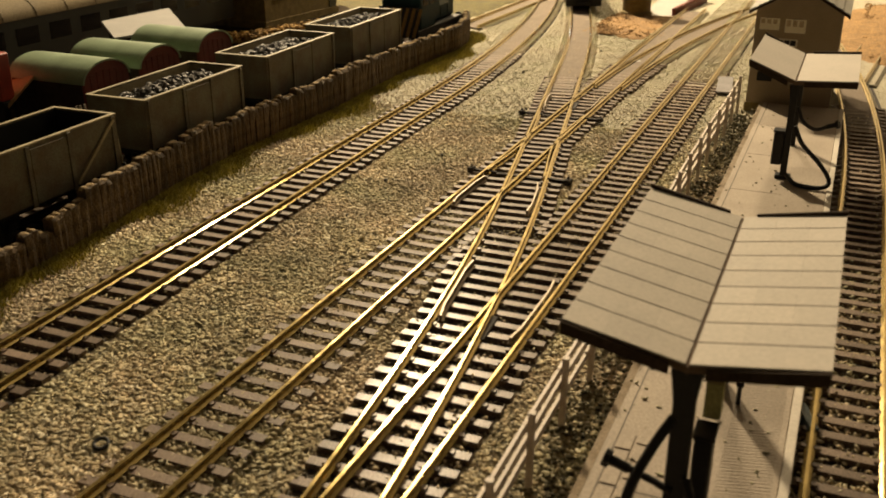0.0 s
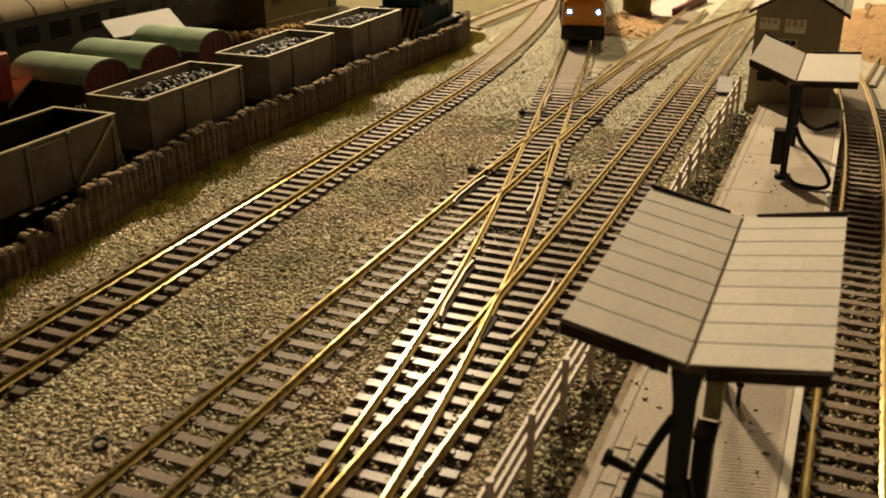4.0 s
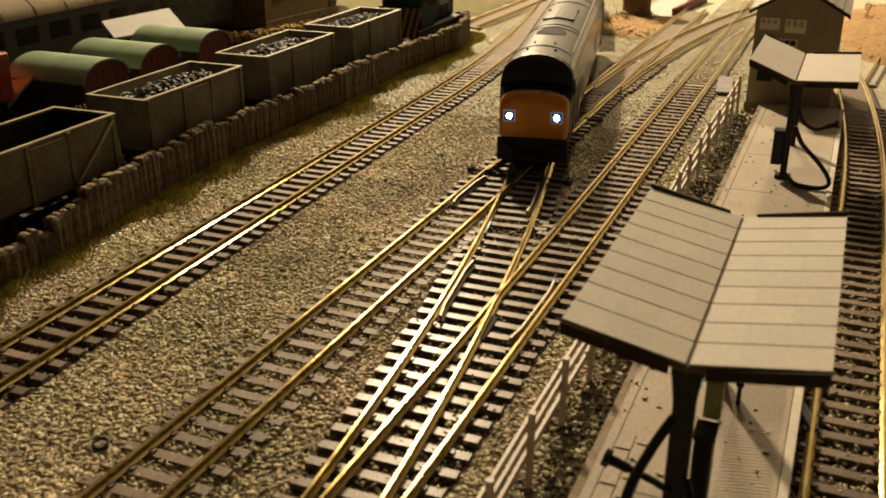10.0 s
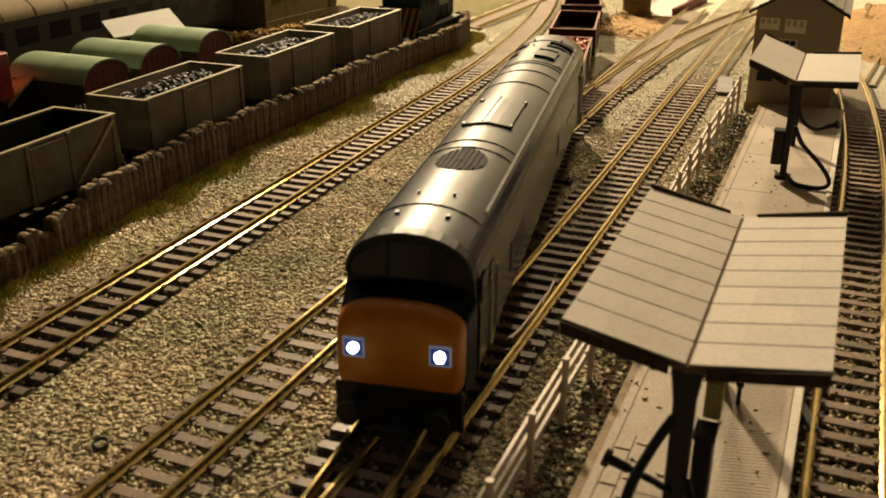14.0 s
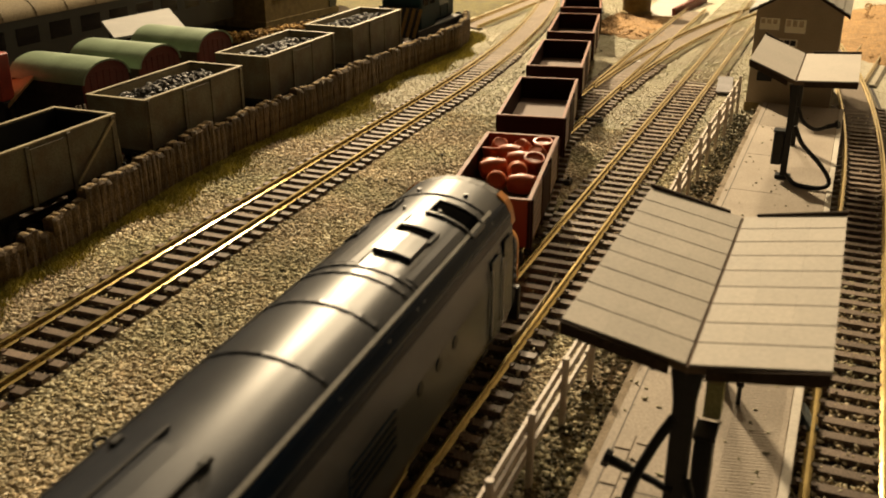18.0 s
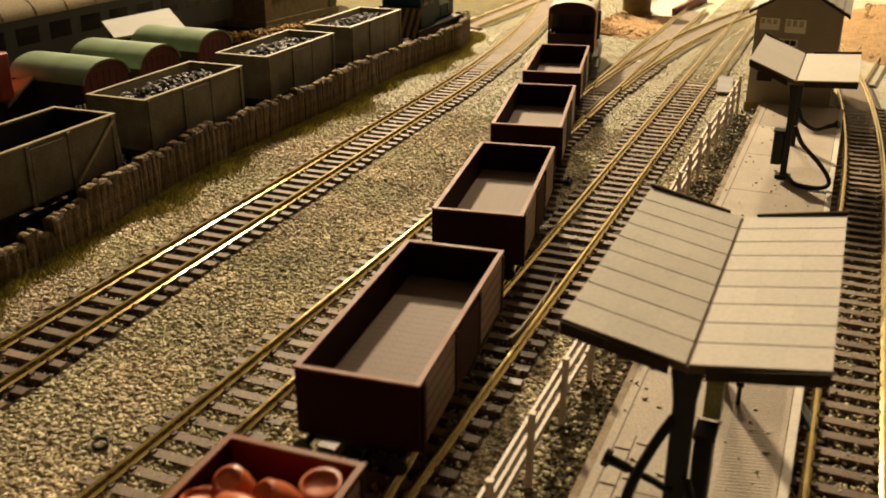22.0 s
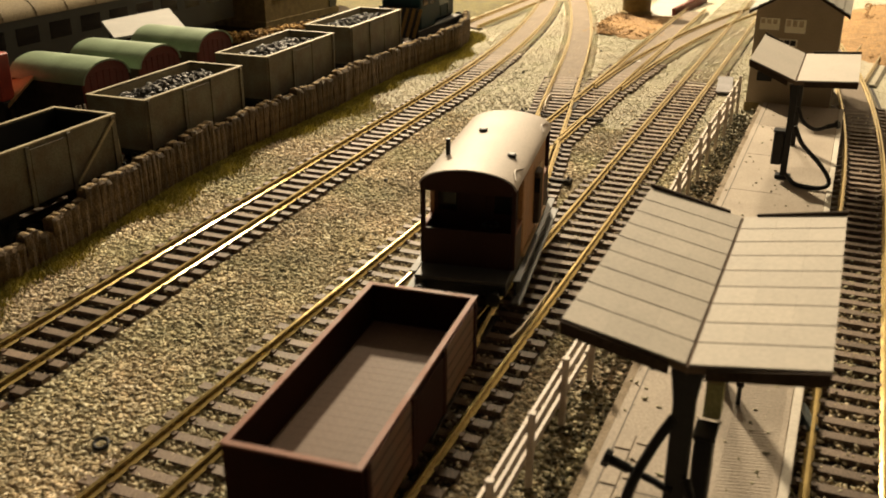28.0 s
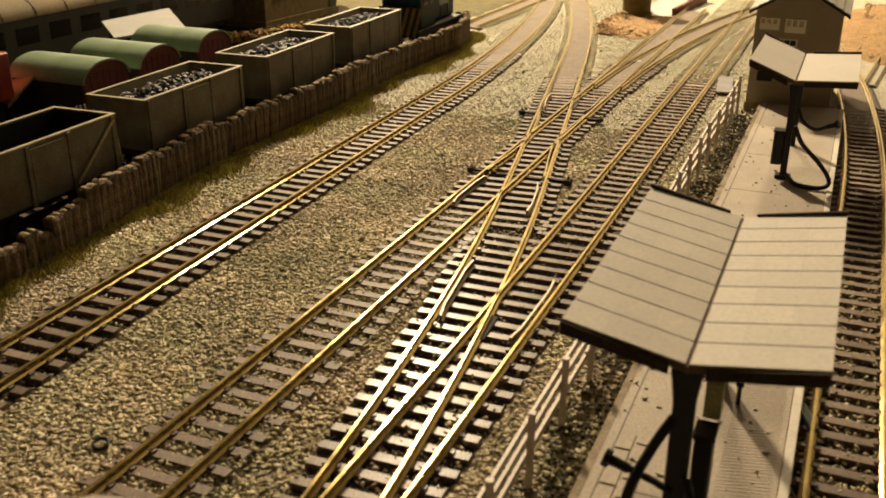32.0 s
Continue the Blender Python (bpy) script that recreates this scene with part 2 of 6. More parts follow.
def sweep(bm, rings, closed=True, caps=True):
    """Skin a list of equal rings of points."""
    vs = [[bm.verts.new(q) for q in ring] for ring in rings]
    n = len(rings[0])
    for a, b in zip(vs, vs[1:]):
        for i in range(n if closed else n - 1):
            j = (i + 1) % n
            bm.faces.new((a[i], a[j], b[j], b[i]))
    if caps and closed:
        bm.faces.new(vs[0])
        bm.faces.new(list(reversed(vs[-1])))
    return bm


def tube(bm, pts, r, seg=8):
    pts = [Vector(q) for q in pts]
    rings = []
    for i, q in enumerate(pts):
        d = (pts[min(i + 1, len(pts) - 1)] - pts[max(i - 1, 0)]).normalized()
        side = d.cross(Vector((0.0, 0.31, 1.0))).normalized()
        top = side.cross(d)
        rings.append([q + r * (math.cos(a) * side + math.sin(a) * top) for a in (2 * math.pi * k / seg for k in range(seg))])
    return sweep(bm, rings)


def curve_pts(ctrl, n=16):
    """A smooth line through control points (Catmull-Rom)."""
    c = [Vector(q) for q in ctrl]
    c = [2 * c[0] - c[1]] + c + [2 * c[-1] - c[-2]]
    out = []
    for i in range(1, len(c) - 2):
        for k in range(n):
            t = k / n
            a, b, d, e = c[i - 1], c[i], c[i + 1], c[i + 2]
            out.append(0.5 * (2 * b + (d - a) * t + (2 * a - 5 * b + 4 * d - e) * t * t + (3 * b - a - 3 * d + e) * t ** 3))
    return out + [c[-2]]


def lathe(bm, prof, seg=14, m=None):
    """prof: (radius, height) pairs."""
    rings = [[Vector((r * math.cos(a), r * math.sin(a), z)) for a in (2 * math.pi * k / seg for k in range(seg))] for r, z in prof]
    if m is not None:
        rings = [[m @ q for q in ring] for ring in rings]
    return sweep(bm, rings)


# ---- the lines of the tracks ----
def line(x0, y0, h0, segs, ds=4.0):
    """Points (x, y, heading) from lengths and curvatures; left is positive."""
    x, y, h = x0, y0, h0
    out = [(x, y, h)]
    for length, k in segs:
        n = max(1, round(length / ds))
        st = length / n
        for _ in range(n):
            hm = h + k * st / 2
            x, y, h = x - math.sin(hm) * st, y + math.cos(hm) * st, h + k * st
            out.append((x, y, h))
    return np.array(out)


LINE_A = line(-188.07, -170, 0.0416, [(665, 0), (900, 0.474e-3)])
LINE_B = line(-130.2, -170, 0.0028, [(1350, 0)])
LINE_C = line(-79.5, -80, 0.0, [(65.84, 0), (377.42, 0.5261e-3), (260, 0), (1300, 0.394e-3)])
LINE_D = line(-79.2, -900, 0.0030, [(1900, 0)])
LINE_G = line(13.0, -170, -0.0035, [(580, 0), (620, 0.481e-3)])
LINE_F = line(-130.6, 500, 0.0028, [(25, 0), (520, -0.63e-3)])
LINE_H = line(-278.0, -60, 0.036, [(1000, 0)])
LINE_K = line(-289.0, 720, -0.02, [(150, 0), (300, -0.25e-3)])
LINE_N = line(4.0, 640, -0.10, [(120, 0.0)])
LENGTH_C = np.concatenate([[0], np.cumsum(np.hypot(np.diff(LINE_C[:, 0]), np.diff(LINE_C[:, 1])))])


def on_route(u):
    """The place on the train's route, u millimetres along it."""
    if u < 0:
        return -79.5, -80.0 + u
    if u > LENGTH_C[-1]:
        x, y, h = LINE_C[-1]
        e = u - LENGTH_C[-1]
        return x - math.sin(h) * e, y + math.cos(h) * e
    return float(np.interp(u, LENGTH_C, LINE_C[:, 0])), float(np.interp(u, LENGTH_C, LINE_C[:, 1]))


def gap_to(track, xy):
    """Distance of points from a line."""
    d = np.full(len(xy), 1e9)
    for q in track[::2]:
        d = np.minimum(d, (xy[:, 0] - q[0]) ** 2 + (xy[:, 1] - q[1]) ** 2)
    return np.sqrt(d)


# ---- the setting: room, baseboard, ground ----
def room():
    x0, x1, y0, y1, z0, z1 = -2400, 1900, -1900, 2400, -900, 1500
    # walls are unseen; the north one is made pale as a reflector
    for name, b, paint, label in (("wall_west", (x0 - 60, x0, y0, y1, z0, z1), M_ROOMWALL, "plain dark papered room wall"), ("wall_east", (x1, x1 + 60, y0, y1, z0, z1), M_ROOMWALL, "plain dark papered room wall"),
                                  ("wall_south", (x0 - 60, x1 + 60, y0 - 60, y0, z0, z1), M_ROOMWALL, "plain dark papered room wall"), ("wall_north", (x0 - 60, x1 + 60, y1, y1 + 60, z0, z1), M_NORTHWALL, "plain cream unseen wall, added to reflect light from the north")):
        tagged(part(name, box(BM(), *b), paint), label, "wall", kind="structure")
    tagged(part("ceiling", box(BM(), x0, x1, y0, y1, z1, z1 + 50), M_ROOMWALL), "plain dark ceiling", "ceiling", kind="structure")
    tagged(part("floor", box(BM(), x0, x1, y0, y1, z0 - 50, z0), M_ROOMFLOOR), "brown carpeted room floor", "floor", kind="structure")


room()
GROUND_Z = -4.4
bm = BM()
box(bm, -950, 520, -1050, 2250, -40, GROUND_Z)
tagged(part("ground", bm, M_GROUND), "grey stone ballast bed glued on the baseboard", "ground", kind="structure")
tagged(part("baseboard_frame", box(box(box(BM(), -930, 500, -1030, 2230, -130, -40.5), -900, -840, -1000, -940, -899.5, -130.5), 420, 480, 2140, 2200, -899.5, -130.5), M_TIMBER), "pale timber frame under the layout", "frame", kind="structure")
# the yard behind the palisade: a sheet over the bed, shade put into its dark colour
bm = BM()
pts = [(-256, -60), (-262, 300), (-266, 420), (-268, 560), (-268, 690), (-300, 712), (-420, 760), (-480, 1200), (-900, 1200), (-900, -60)]
top = [bm.verts.new((x, y, GROUND_Z + 1.2)) for x, y in pts]
bot = [bm.verts.new((x, y, GROUND_Z - 1.0)) for x, y in pts]
bm.faces.new(top)
bm.faces.new(list(reversed(bot)))
for i in range(len(pts)):
    j = (i + 1) % len(pts)
    bm.faces.new((top[i], top[j], bot[j], bot[i]))
tagged(part("yard_ground", bm, M_SHADEDYARD), "goods yard ground, dark for the shade that lies there", "ground", kind="structure")


def patch(name, outline, h, material, label, seed):
    """A low uneven mound with a ragged outline."""
    rnd = random.Random(seed)
    cx, cy = sum(q[0] for q in outline) / len(outline), sum(q[1] for q in outline) / len(outline)
    ring = curve_pts([(x, y, 0) for x, y in outline] + [(*outline[0], 0)], 5)[:-1]
    ring = [Vector((q.x + rnd.uniform(-2, 2), q.y + rnd.uniform(-3, 3), 0)) for q in ring]
    rings = []
    for f, z in ((1.0, -0.5), (0.96, 0.5), (0.8, 0.8), (0.5, 1.0), (0.2, 1.0)):
        rings.append([Vector((cx + (q.x - cx) * f, cy + (q.y - cy) * f, GROUND_Z + (h * z + rnd.uniform(-0.25, 0.25) * h if z > 0 else z))) for q in ring])
    bm = sweep(BM(), rings, caps=False)
    bm.faces.new([bm.verts[len(ring) * 4 + i] for i in range(len(ring))] if bm.verts.ensure_lookup_table() is None else [])
    return tagged(part(name, bm, material, smooth=True), label, "ground", kind="structure")


patch("earth_bank", [(-200, 842), (-194, 800), (-168, 748), (-140, 752), (-134, 800), (-140, 850), (-170, 862)], 2.0, M_EARTH, "rough brown earth beside the track", 3)
patch("earth_slope", [(-4, 735), (14, 705), (26, 700), (60, 690), (160, 760), (180, 1000), (60, 1060), (-2, 960), (-12, 840)], 5.0, M_EARTH, "rough orange-brown earth bank", 4)


# ---- tracks ----
M_STEELDARK = mat("dull_check_rail", (0.20, 0.16, 0.11), (0.12, 0.095, 0.065), 0.45, metal=0.6, size=5, fine=0.6)
RAIL_PROFILE = [(-1.15, -2.5), (-1.15, -2.15), (-0.4, -1.75), (-0.4, -0.95), (-0.52, -0.75), (-0.52, -0.12), (-0.36, 0.0),
                (0.36, 0.0), (0.52, -0.12), (0.52, -0.75), (0.4, -0.95), (0.4, -1.75), (1.15, -2.15), (1.15, -2.5)]


def rail_bm(track, off):
    rings = []
    for x, y, h in track:
        c, s = math.cos(h), math.sin(h)
        rings.append([(x + c * (off + o), y + s * (off + o), z) for o, z in RAIL_PROFILE])
    return sweep(BM(), rings)


SLEEPERS = {}


def sleeper_mesh(length, chairs, material):
    key = (round(length), chairs, material.name)
    if key not in SLEEPERS:
        bm = BM()
        h = key[0] / 2
        box(bm, -h, h, -1.7, 1.7, -4.5, -2.52)
        for v in bm.verts:
            if v.co.z > -3:
                v.co.x *= 0.985
                v.co.y *= 0.9
        for c in chairs:
            for s in (-1, 1):
                box(bm, c + s * 1.5 - 0.7, c + s * 1.5 + 0.7, -0.8, 0.8, -2.6, -1.95)
        SLEEPERS[key] = mesh_of(bm, "sleeper", material)
    return SLEEPERS[key]


def cut(track, y0, y1):
    return track[(track[:, 1] >= y0) & (track[:, 1] <= y1)]


def along(track, step):
    """Places every step millimetres along a line."""
    d = np.concatenate([[0], np.cumsum(np.hypot(np.diff(track[:, 0]), np.diff(track[:, 1])))])
    u = np.arange(step / 2, d[-1], step)
    return [(float(np.interp(a, d, track[:, 0])), float(np.interp(a, d, track[:, 1])), float(np.interp(a, d, track[:, 2]))) for a in u]


PITCH = 7.55
jitter = random.Random(11)


def put_sleeper(owner, x, y, h, length=30.0, chairs=(-8.25, 8.25), material=M_SLEEPER):
    m = P(x + jitter.uniform(-0.3, 0.3), y + jitter.uniform(-0.25, 0.25), jitter.uniform(-0.05, 0.05), math.degrees(h) + jitter.uniform(-0.8, 0.8))
    return part("sleeper", sleeper_mesh(length, chairs, material), None, owner, m=m)


def underlay(track, half, z=GROUND_Z + 0.35):
    rings = [[(x + math.cos(h) * o, y + math.sin(h) * o, zz) for o, zz in ((-half, z - 1), (-half, z), (half, z), (half, z - 1))] for x, y, h in track[::3]]
    return sweep(BM(), rings)


def railway(name, track, label, y0, y1, skip=(), bed=True, bare=9999, bright=True):
    """A track: two rails, its sleepers, and a dark underlay. skip: stretches whose sleepers belong to the points."""
    t = thing(name, Matrix(), label, "railway track", "railway tracks", "")
    tr = cut(track, y0, y1)
    for off in (-8.25, 8.25):
        part("rail", rail_bm(tr, off), M_RAIL if bright else M_STEELDARK, t, "bright nickel-silver rail" if bright else "dull dark rail", smooth=True)
    for x, y, h in along(tr, PITCH):
        if y < bare and not any(a <= y <= b for a, b in skip):
            put_sleeper(t, x, y, h)
    if bed:
        part("underlay", underlay(tr, 14.0), M_UNDER, t, "dark underlay strip")
    return t


TRACK_A = railway("railway_track", LINE_A, "straight single track with brown sleepers, curving away", 60, 1290, bare=640)
TRACK_B = railway("railway_track", LINE_B, "ballasted track with brown sleepers half buried", 60, 905, skip=((322, 530), (600, 905)), bed=False)
TRACK_D = railway("railway_track", LINE_D, "siding track with brown sleepers beside the fence", -880, 985, skip=((-40, 318),), bare=640)
TRACK_C = railway("railway_track", LINE_C, "through track joining two sets of points", -14, 1900, skip=((-50, 530),), bed=False, bare=590)
TRACK_G = railway("railway_track", LINE_G, "platform track with brown sleepers, curving away", 40, 940, bare=580)
TRACK_F = railway("railway_track", LINE_F, "curved crossover track in the distance", 560, 930, bed=False, bare=650)
TRACK_K = railway("railway_track", LINE_K, "yard exit track in grey ballast", 730, 1150, bed=False, bare=0)
railway("railway_track", LINE_H, "goods yard siding behind the palisade", -50, 760, bed=False, bright=False)
TRACK_N = railway("railway_track", LINE_N, "short track branching off beyond the platform", 560, 760, bed=False, bare=0)


def x_on(track, y):
    return float(np.interp(y, track[:, 1], track[:, 0]))


# timbers under the points: one sleeper carries both tracks
points_low = thing("railway_points", Matrix(), "set of points with long brown timbers and dark frog", "railway points", "railway points")
y = -36.0
while y < 318:
    a, b = x_on(LINE_C, max(y, -13.9)) if y > -13.9 else -79.2, x_on(LINE_D, y)
    put_sleeper(points_low, (a + b) / 2, y, 0.02, b - a + 30, (round(-8.25 - (b - a) / 2), round(8.25 + (b - a) / 2)), M_NEWTIMBER)
    y += PITCH
slip = thing("double_slip", Matrix(), "double slip crossing with black tie bars", "railway crossing", "railway points")
y = 322.0
while y < 532:
    a, b = x_on(LINE_C, y), x_on(LINE_B, y)
    lo, hi = min(a, b), max(a, b)
    put_sleeper(slip, (lo + hi) / 2, y, 0.10, hi - lo + 30, (round(-8.25 - (hi - lo) / 2), round(8.25 + (hi - lo) / 2)))
    y += PITCH
y = 604.0
while y < 640:
    a, b = x_on(LINE_F, y), x_on(LINE_B, y)
    if a - b < 34:
        put_sleeper(TRACK_F, (a + b) / 2, y, -0.05, a - b + 30, (-8, 8))
    else:
        put_sleeper(TRACK_B, b, y, 0.0)
    y += PITCH
bm = underlay(cut(LINE_D, -50, 320), 14.0, GROUND_Z + 0.30)
part("underlay", bm, M_UNDER, points_low, "dark underlay strip")
part("underlay", underlay(cut(LINE_C, 40, 540), 14.0, GROUND_Z + 0.42), M_UNDER, slip, "dark underlay strip")


def short_rail(owner, track, off, y0, y1, flare, label="check rail"):
    tr = cut(track, y0, y1).copy()
    n = len(tr)
    rings = []
    for i, (x, yy, h) in enumerate(tr):
        f = flare * (max(0, 2 - i) + max(0, i - n + 3)) / 2
        c, s = math.cos(h), math.sin(h)
        rings.append([(x + c * (off + f + o * 0.8), yy + s * (off + f + o * 0.8), z - 0.05) for o, z in RAIL_PROFILE])
    return part("check_rail", sweep(BM(), rings), M_STEELDARK, owner, label, smooth=True)


short_rail(points_low, LINE_C, -6.2, 236, 282, 0.9)
short_rail(points_low, LINE_D, 6.2, 228, 276, -0.9)
short_rail(slip, LINE_B, -6.2, 330, 372, 0.9)
short_rail(slip, LINE_C, 6.2, 332, 372, -0.9)
short_rail(slip, LINE_C, -6.2, 495, 530, 0.9)
short_rail(slip, LINE_B, 6.2, 495, 530, -0.9)
# slip rails: curved closure rails inside the diamond
for k, (t0, t1, off) in enumerate(((LINE_B, LINE_C, -7.3), (LINE_C, LINE_B, 7.3))):
    pts = []
    for i in range(13):
        yy = 378 + i * 9.0
        f = i / 12.0
        f = f * f * (3 - 2 * f)
        xa, xb = x_on(t0, yy) + off, x_on(t1, yy) + off
        pts.append((xa * (1 - f) + xb * f, yy, -0.02))
    rings = [[(x + o * 0.8, yy, zz) for o, zz in RAIL_PROFILE] for x, yy, _ in pts]
    part("slip_rail", sweep(BM(), rings), M_RAIL, slip, smooth=True)
# frogs and wing rails
for owner, (fx, fy), yaw in ((points_low, (-87.4, 239), 4), (slip, (-123.5, 352), 6), (slip, (-137.5, 512), 6)):
    bm = BM()
    box(bm, -1.7, 1.7, -8, 8, -2.52, -1.9, 0.2)
    part("frog", bm, M_UNDER, owner, "black plastic frog", m=P(fx, fy, 0, yaw))
# tie bars with their end blocks
for yy, xa, xb in ((381.5, -148, -103), (487.5, -160, -116)):
    bm = box(BM(), xa, xb, yy - 1.2, yy + 1.2, -3.1, -2.3, 0.2)
    part("tie_bar", bm, M_UNDER, slip, "black plastic tie bar")
    for xc in (xa + 5.5, xb - 5.5):
        part("tie_bar_arm", box(BM(), xc - 6.5, xc + 6.5, yy - 1.1, yy + 1.1, -2.9, -1.7, 0.2), M_UNDER, slip, "black plastic tie bar arm")
    for xx, s in ((xa, -1), (xb, 1)):
        bm = box(BM(), xx - 1.3, xx + 1.3, yy - 2.2, yy + 2.2, -3.4, -1.0, 0.3)
        rod(bm, (xx, yy, -1.1), (xx, yy, 0.1), 0.5, 8)
        part("tie_bar_end", bm, M_UNDER, slip, "black plastic tie bar end")


def infill(owner, track, y0, y1, half=15.2, z=-2.45, material=None):
    tr = cut(track, y0, y1)[::2]
    rings = []
    for x, y_, h in tr:
        zt = z - 0.5 * max(0.0, 1 - (y_ - y0) / 70.0)
        rings.append([(x + math.cos(h) * o, y_ + math.sin(h) * o, zz) for o, zz in ((-half, -4.3), (-half + 0.12 * half, zt), (half - 0.12 * half, zt), (half, -4.3))])
    part("ballast_infill", sweep(BM(), rings), material or M_INFILL, owner, "fine ballast between the rails")


M_FINEBED = mat("fine_bed", (0.36, 0.33, 0.25), (0.28, 0.255, 0.19), 0.95, size=14, fine=1.1, bump=0.8, relief=0.5, dirt=0.35)
M_INFILL = mat("brown_infill", (0.175, 0.138, 0.102), (0.125, 0.097, 0.07), 0.9, size=10, fine=1.2, bump=0.8, relief=0.5, dirt=0.3)
for owner, tr, y0, y1 in ((TRACK_C, LINE_C, 535, 1500), (TRACK_A, LINE_A, 580, 1280), (TRACK_B, LINE_B, 555, 900), (TRACK_G, LINE_G, 520, 930)):
    infill(owner, tr, y0, y1, 7.9, -2.42)
    infill(owner, tr, y0, y1, 12.5, -2.9, M_FINEBED)
infill(TRACK_K, LINE_K, 735, 1140, 12.5, -2.9, M_FINEBED)
infill(TRACK_K, LINE_K, 735, 1140, 7.9, -2.45)
infill(TRACK_D, LINE_D, 590, 980, 13.5, -2.6, M_FINEBED)
infill(TRACK_N, LINE_N, 562, 758, 16.0, -2.55, M_FINEBED)
infill(TRACK_F, LINE_F, 640, 925, 12.5, -2.9, M_FINEBED)
infill(TRACK_F, LINE_F, 640, 925, 7.9, -2.38)


# ---- loose ballast ----
def stones(name, xy, size, z, material, label, seed, flat=0.75):
    """Many small angular stones as one mesh."""
    g = np.random.default_rng(seed)
    n = len(xy)
    base = np.array([(1, 0, 0), (-1, 0, 0), (0, 1, 0), (0, -1, 0), (0, 0, 1), (0, 0, -1)], float)
    v = base[None] * g.uniform(0.6, 1.25, (n, 6, 1)) + g.normal(0, 0.2, (n, 6, 3))
    v *= np.stack([g.uniform(0.85, 1.45, n), g.uniform(0.7, 1.15, n), g.uniform(0.4, 0.85, n)], 1)[:, None, :]
    q = g.normal(size=(n, 4))
    q /= np.linalg.norm(q, axis=1, keepdims=True)
    w, x, y_, zz = q.T
    R = np.stack([1 - 2 * (y_ * y_ + zz * zz), 2 * (x * y_ - zz * w), 2 * (x * zz + y_ * w), 2 * (x * y_ + zz * w), 1 - 2 * (x * x + zz * zz),
                  2 * (y_ * zz - x * w), 2 * (x * zz - y_ * w), 2 * (y_ * zz + x * w), 1 - 2 * (x * x + y_ * y_)], 1).reshape(n, 3, 3)
    v = np.einsum("nij,nkj->nki", R, v) * size[:, None, None]
    v[:, :, 2] *= flat
    v[:, :, :2] += xy[:, None, :]
    v[:, :, 2] += z[:, None]
    faces = np.array([(0, 2, 4), (2, 1, 4), (1, 3, 4), (3, 0, 4), (2, 0, 5), (1, 2, 5), (3, 1, 5), (0, 3, 5)])
    f = (faces[None] + 6 * np.arange(n)[:, None, None]).reshape(-1, 3)
    me = bpy.data.meshes.new(name)
    me.vertices.add(n * 6)
    me.vertices.foreach_set("co", (v.reshape(-1) * MM).astype(np.float32))
    me.loops.add(len(f) * 3)
    me.loops.foreach_set("vertex_index", f.reshape(-1).astype(np.int32))
    me.polygons.add(len(f))
    me.polygons.foreach_set("loop_start", np.arange(0, len(f) * 3, 3, dtype=np.int32))
    me.update(calc_edges=True)
    me.materials.append(material)
    return tagged(new(name, me), label, "ballast" if "ballast" in name else "scrub", kind="stuff")


def scatter(n, x0, x1, y0, y1, seed):
    g = np.random.default_rng(seed)
    return np.stack([g.uniform(x0, x1, n), g.uniform(y0, y1, n)], 1)


TRACKS = ((LINE_A, 15.5), (LINE_B, 15.2), (LINE_C[LINE_C[:, 1] > 20], 15.0), (LINE_D, 15.5), (LINE_G, 15.0), (LINE_F, 14.0), (LINE_K, 14.0))


def clear_of_tracks(xy):
    keep = np.ones(len(xy), bool)
    for tr, half in TRACKS:
        keep &= gap_to(tr, xy) > half
    return keep


g = np.random.default_rng(5)
xy = np.concatenate([scatter(185000, -272, -40, 105, 480, 1), scatter(110000, -285, -40, 470, 1000, 2), scatter(7000, 28, 75, 130, 620, 6), scatter(9000, -60, 60, 560, 900, 7)])
xy = xy[clear_of_tracks(xy)]
wall_x = np.interp(xy[:, 1], [110, 209, 260, 303, 359, 452, 535, 705, 720], [-236, -240, -247, -253, -257, -255, -259, -255, -300])
xy = xy[(xy[:, 0] > wall_x) & ~((xy[:, 0] > -42) & (xy[:, 0] < 3) & (xy[:, 1] < 560))]
far = xy[:, 1] + g.normal(0, 45, len(xy)) > 440
near_xy, far_xy = xy[~far], xy[far]
stones("ballast", near_xy, 0.5 + 0.85 * g.random(len(near_xy)) ** 1.5, GROUND_Z + g.uniform(0.2, 0.7, len(near_xy)), M_STONE, "loose grey and buff granite ballast chips", 21, 0.45)
stones("ballast", far_xy, g.uniform(0.35, 0.8, len(far_xy)), GROUND_Z + g.uniform(0.0, 0.25, len(far_xy)), M_STONEFINE, "fine pale buff ballast", 24, 0.28)
# crumbly soil on the two earth patches
clods = np.concatenate([scatter(2600, -198, -136, 750, 860, 71), scatter(5200, 8, 165, 720, 1000, 72)])
stones("ballast", clods, g.uniform(0.5, 1.9, len(clods)), np.where(clods[:, 0] < -100, GROUND_Z + 1.2, GROUND_Z + 3.2) + g.uniform(-0.4, 0.6, len(clods)), M_EARTH, "crumbly orange-brown soil", 73, 0.6)
# finer chips that fill the bays between the sleepers
fill = []
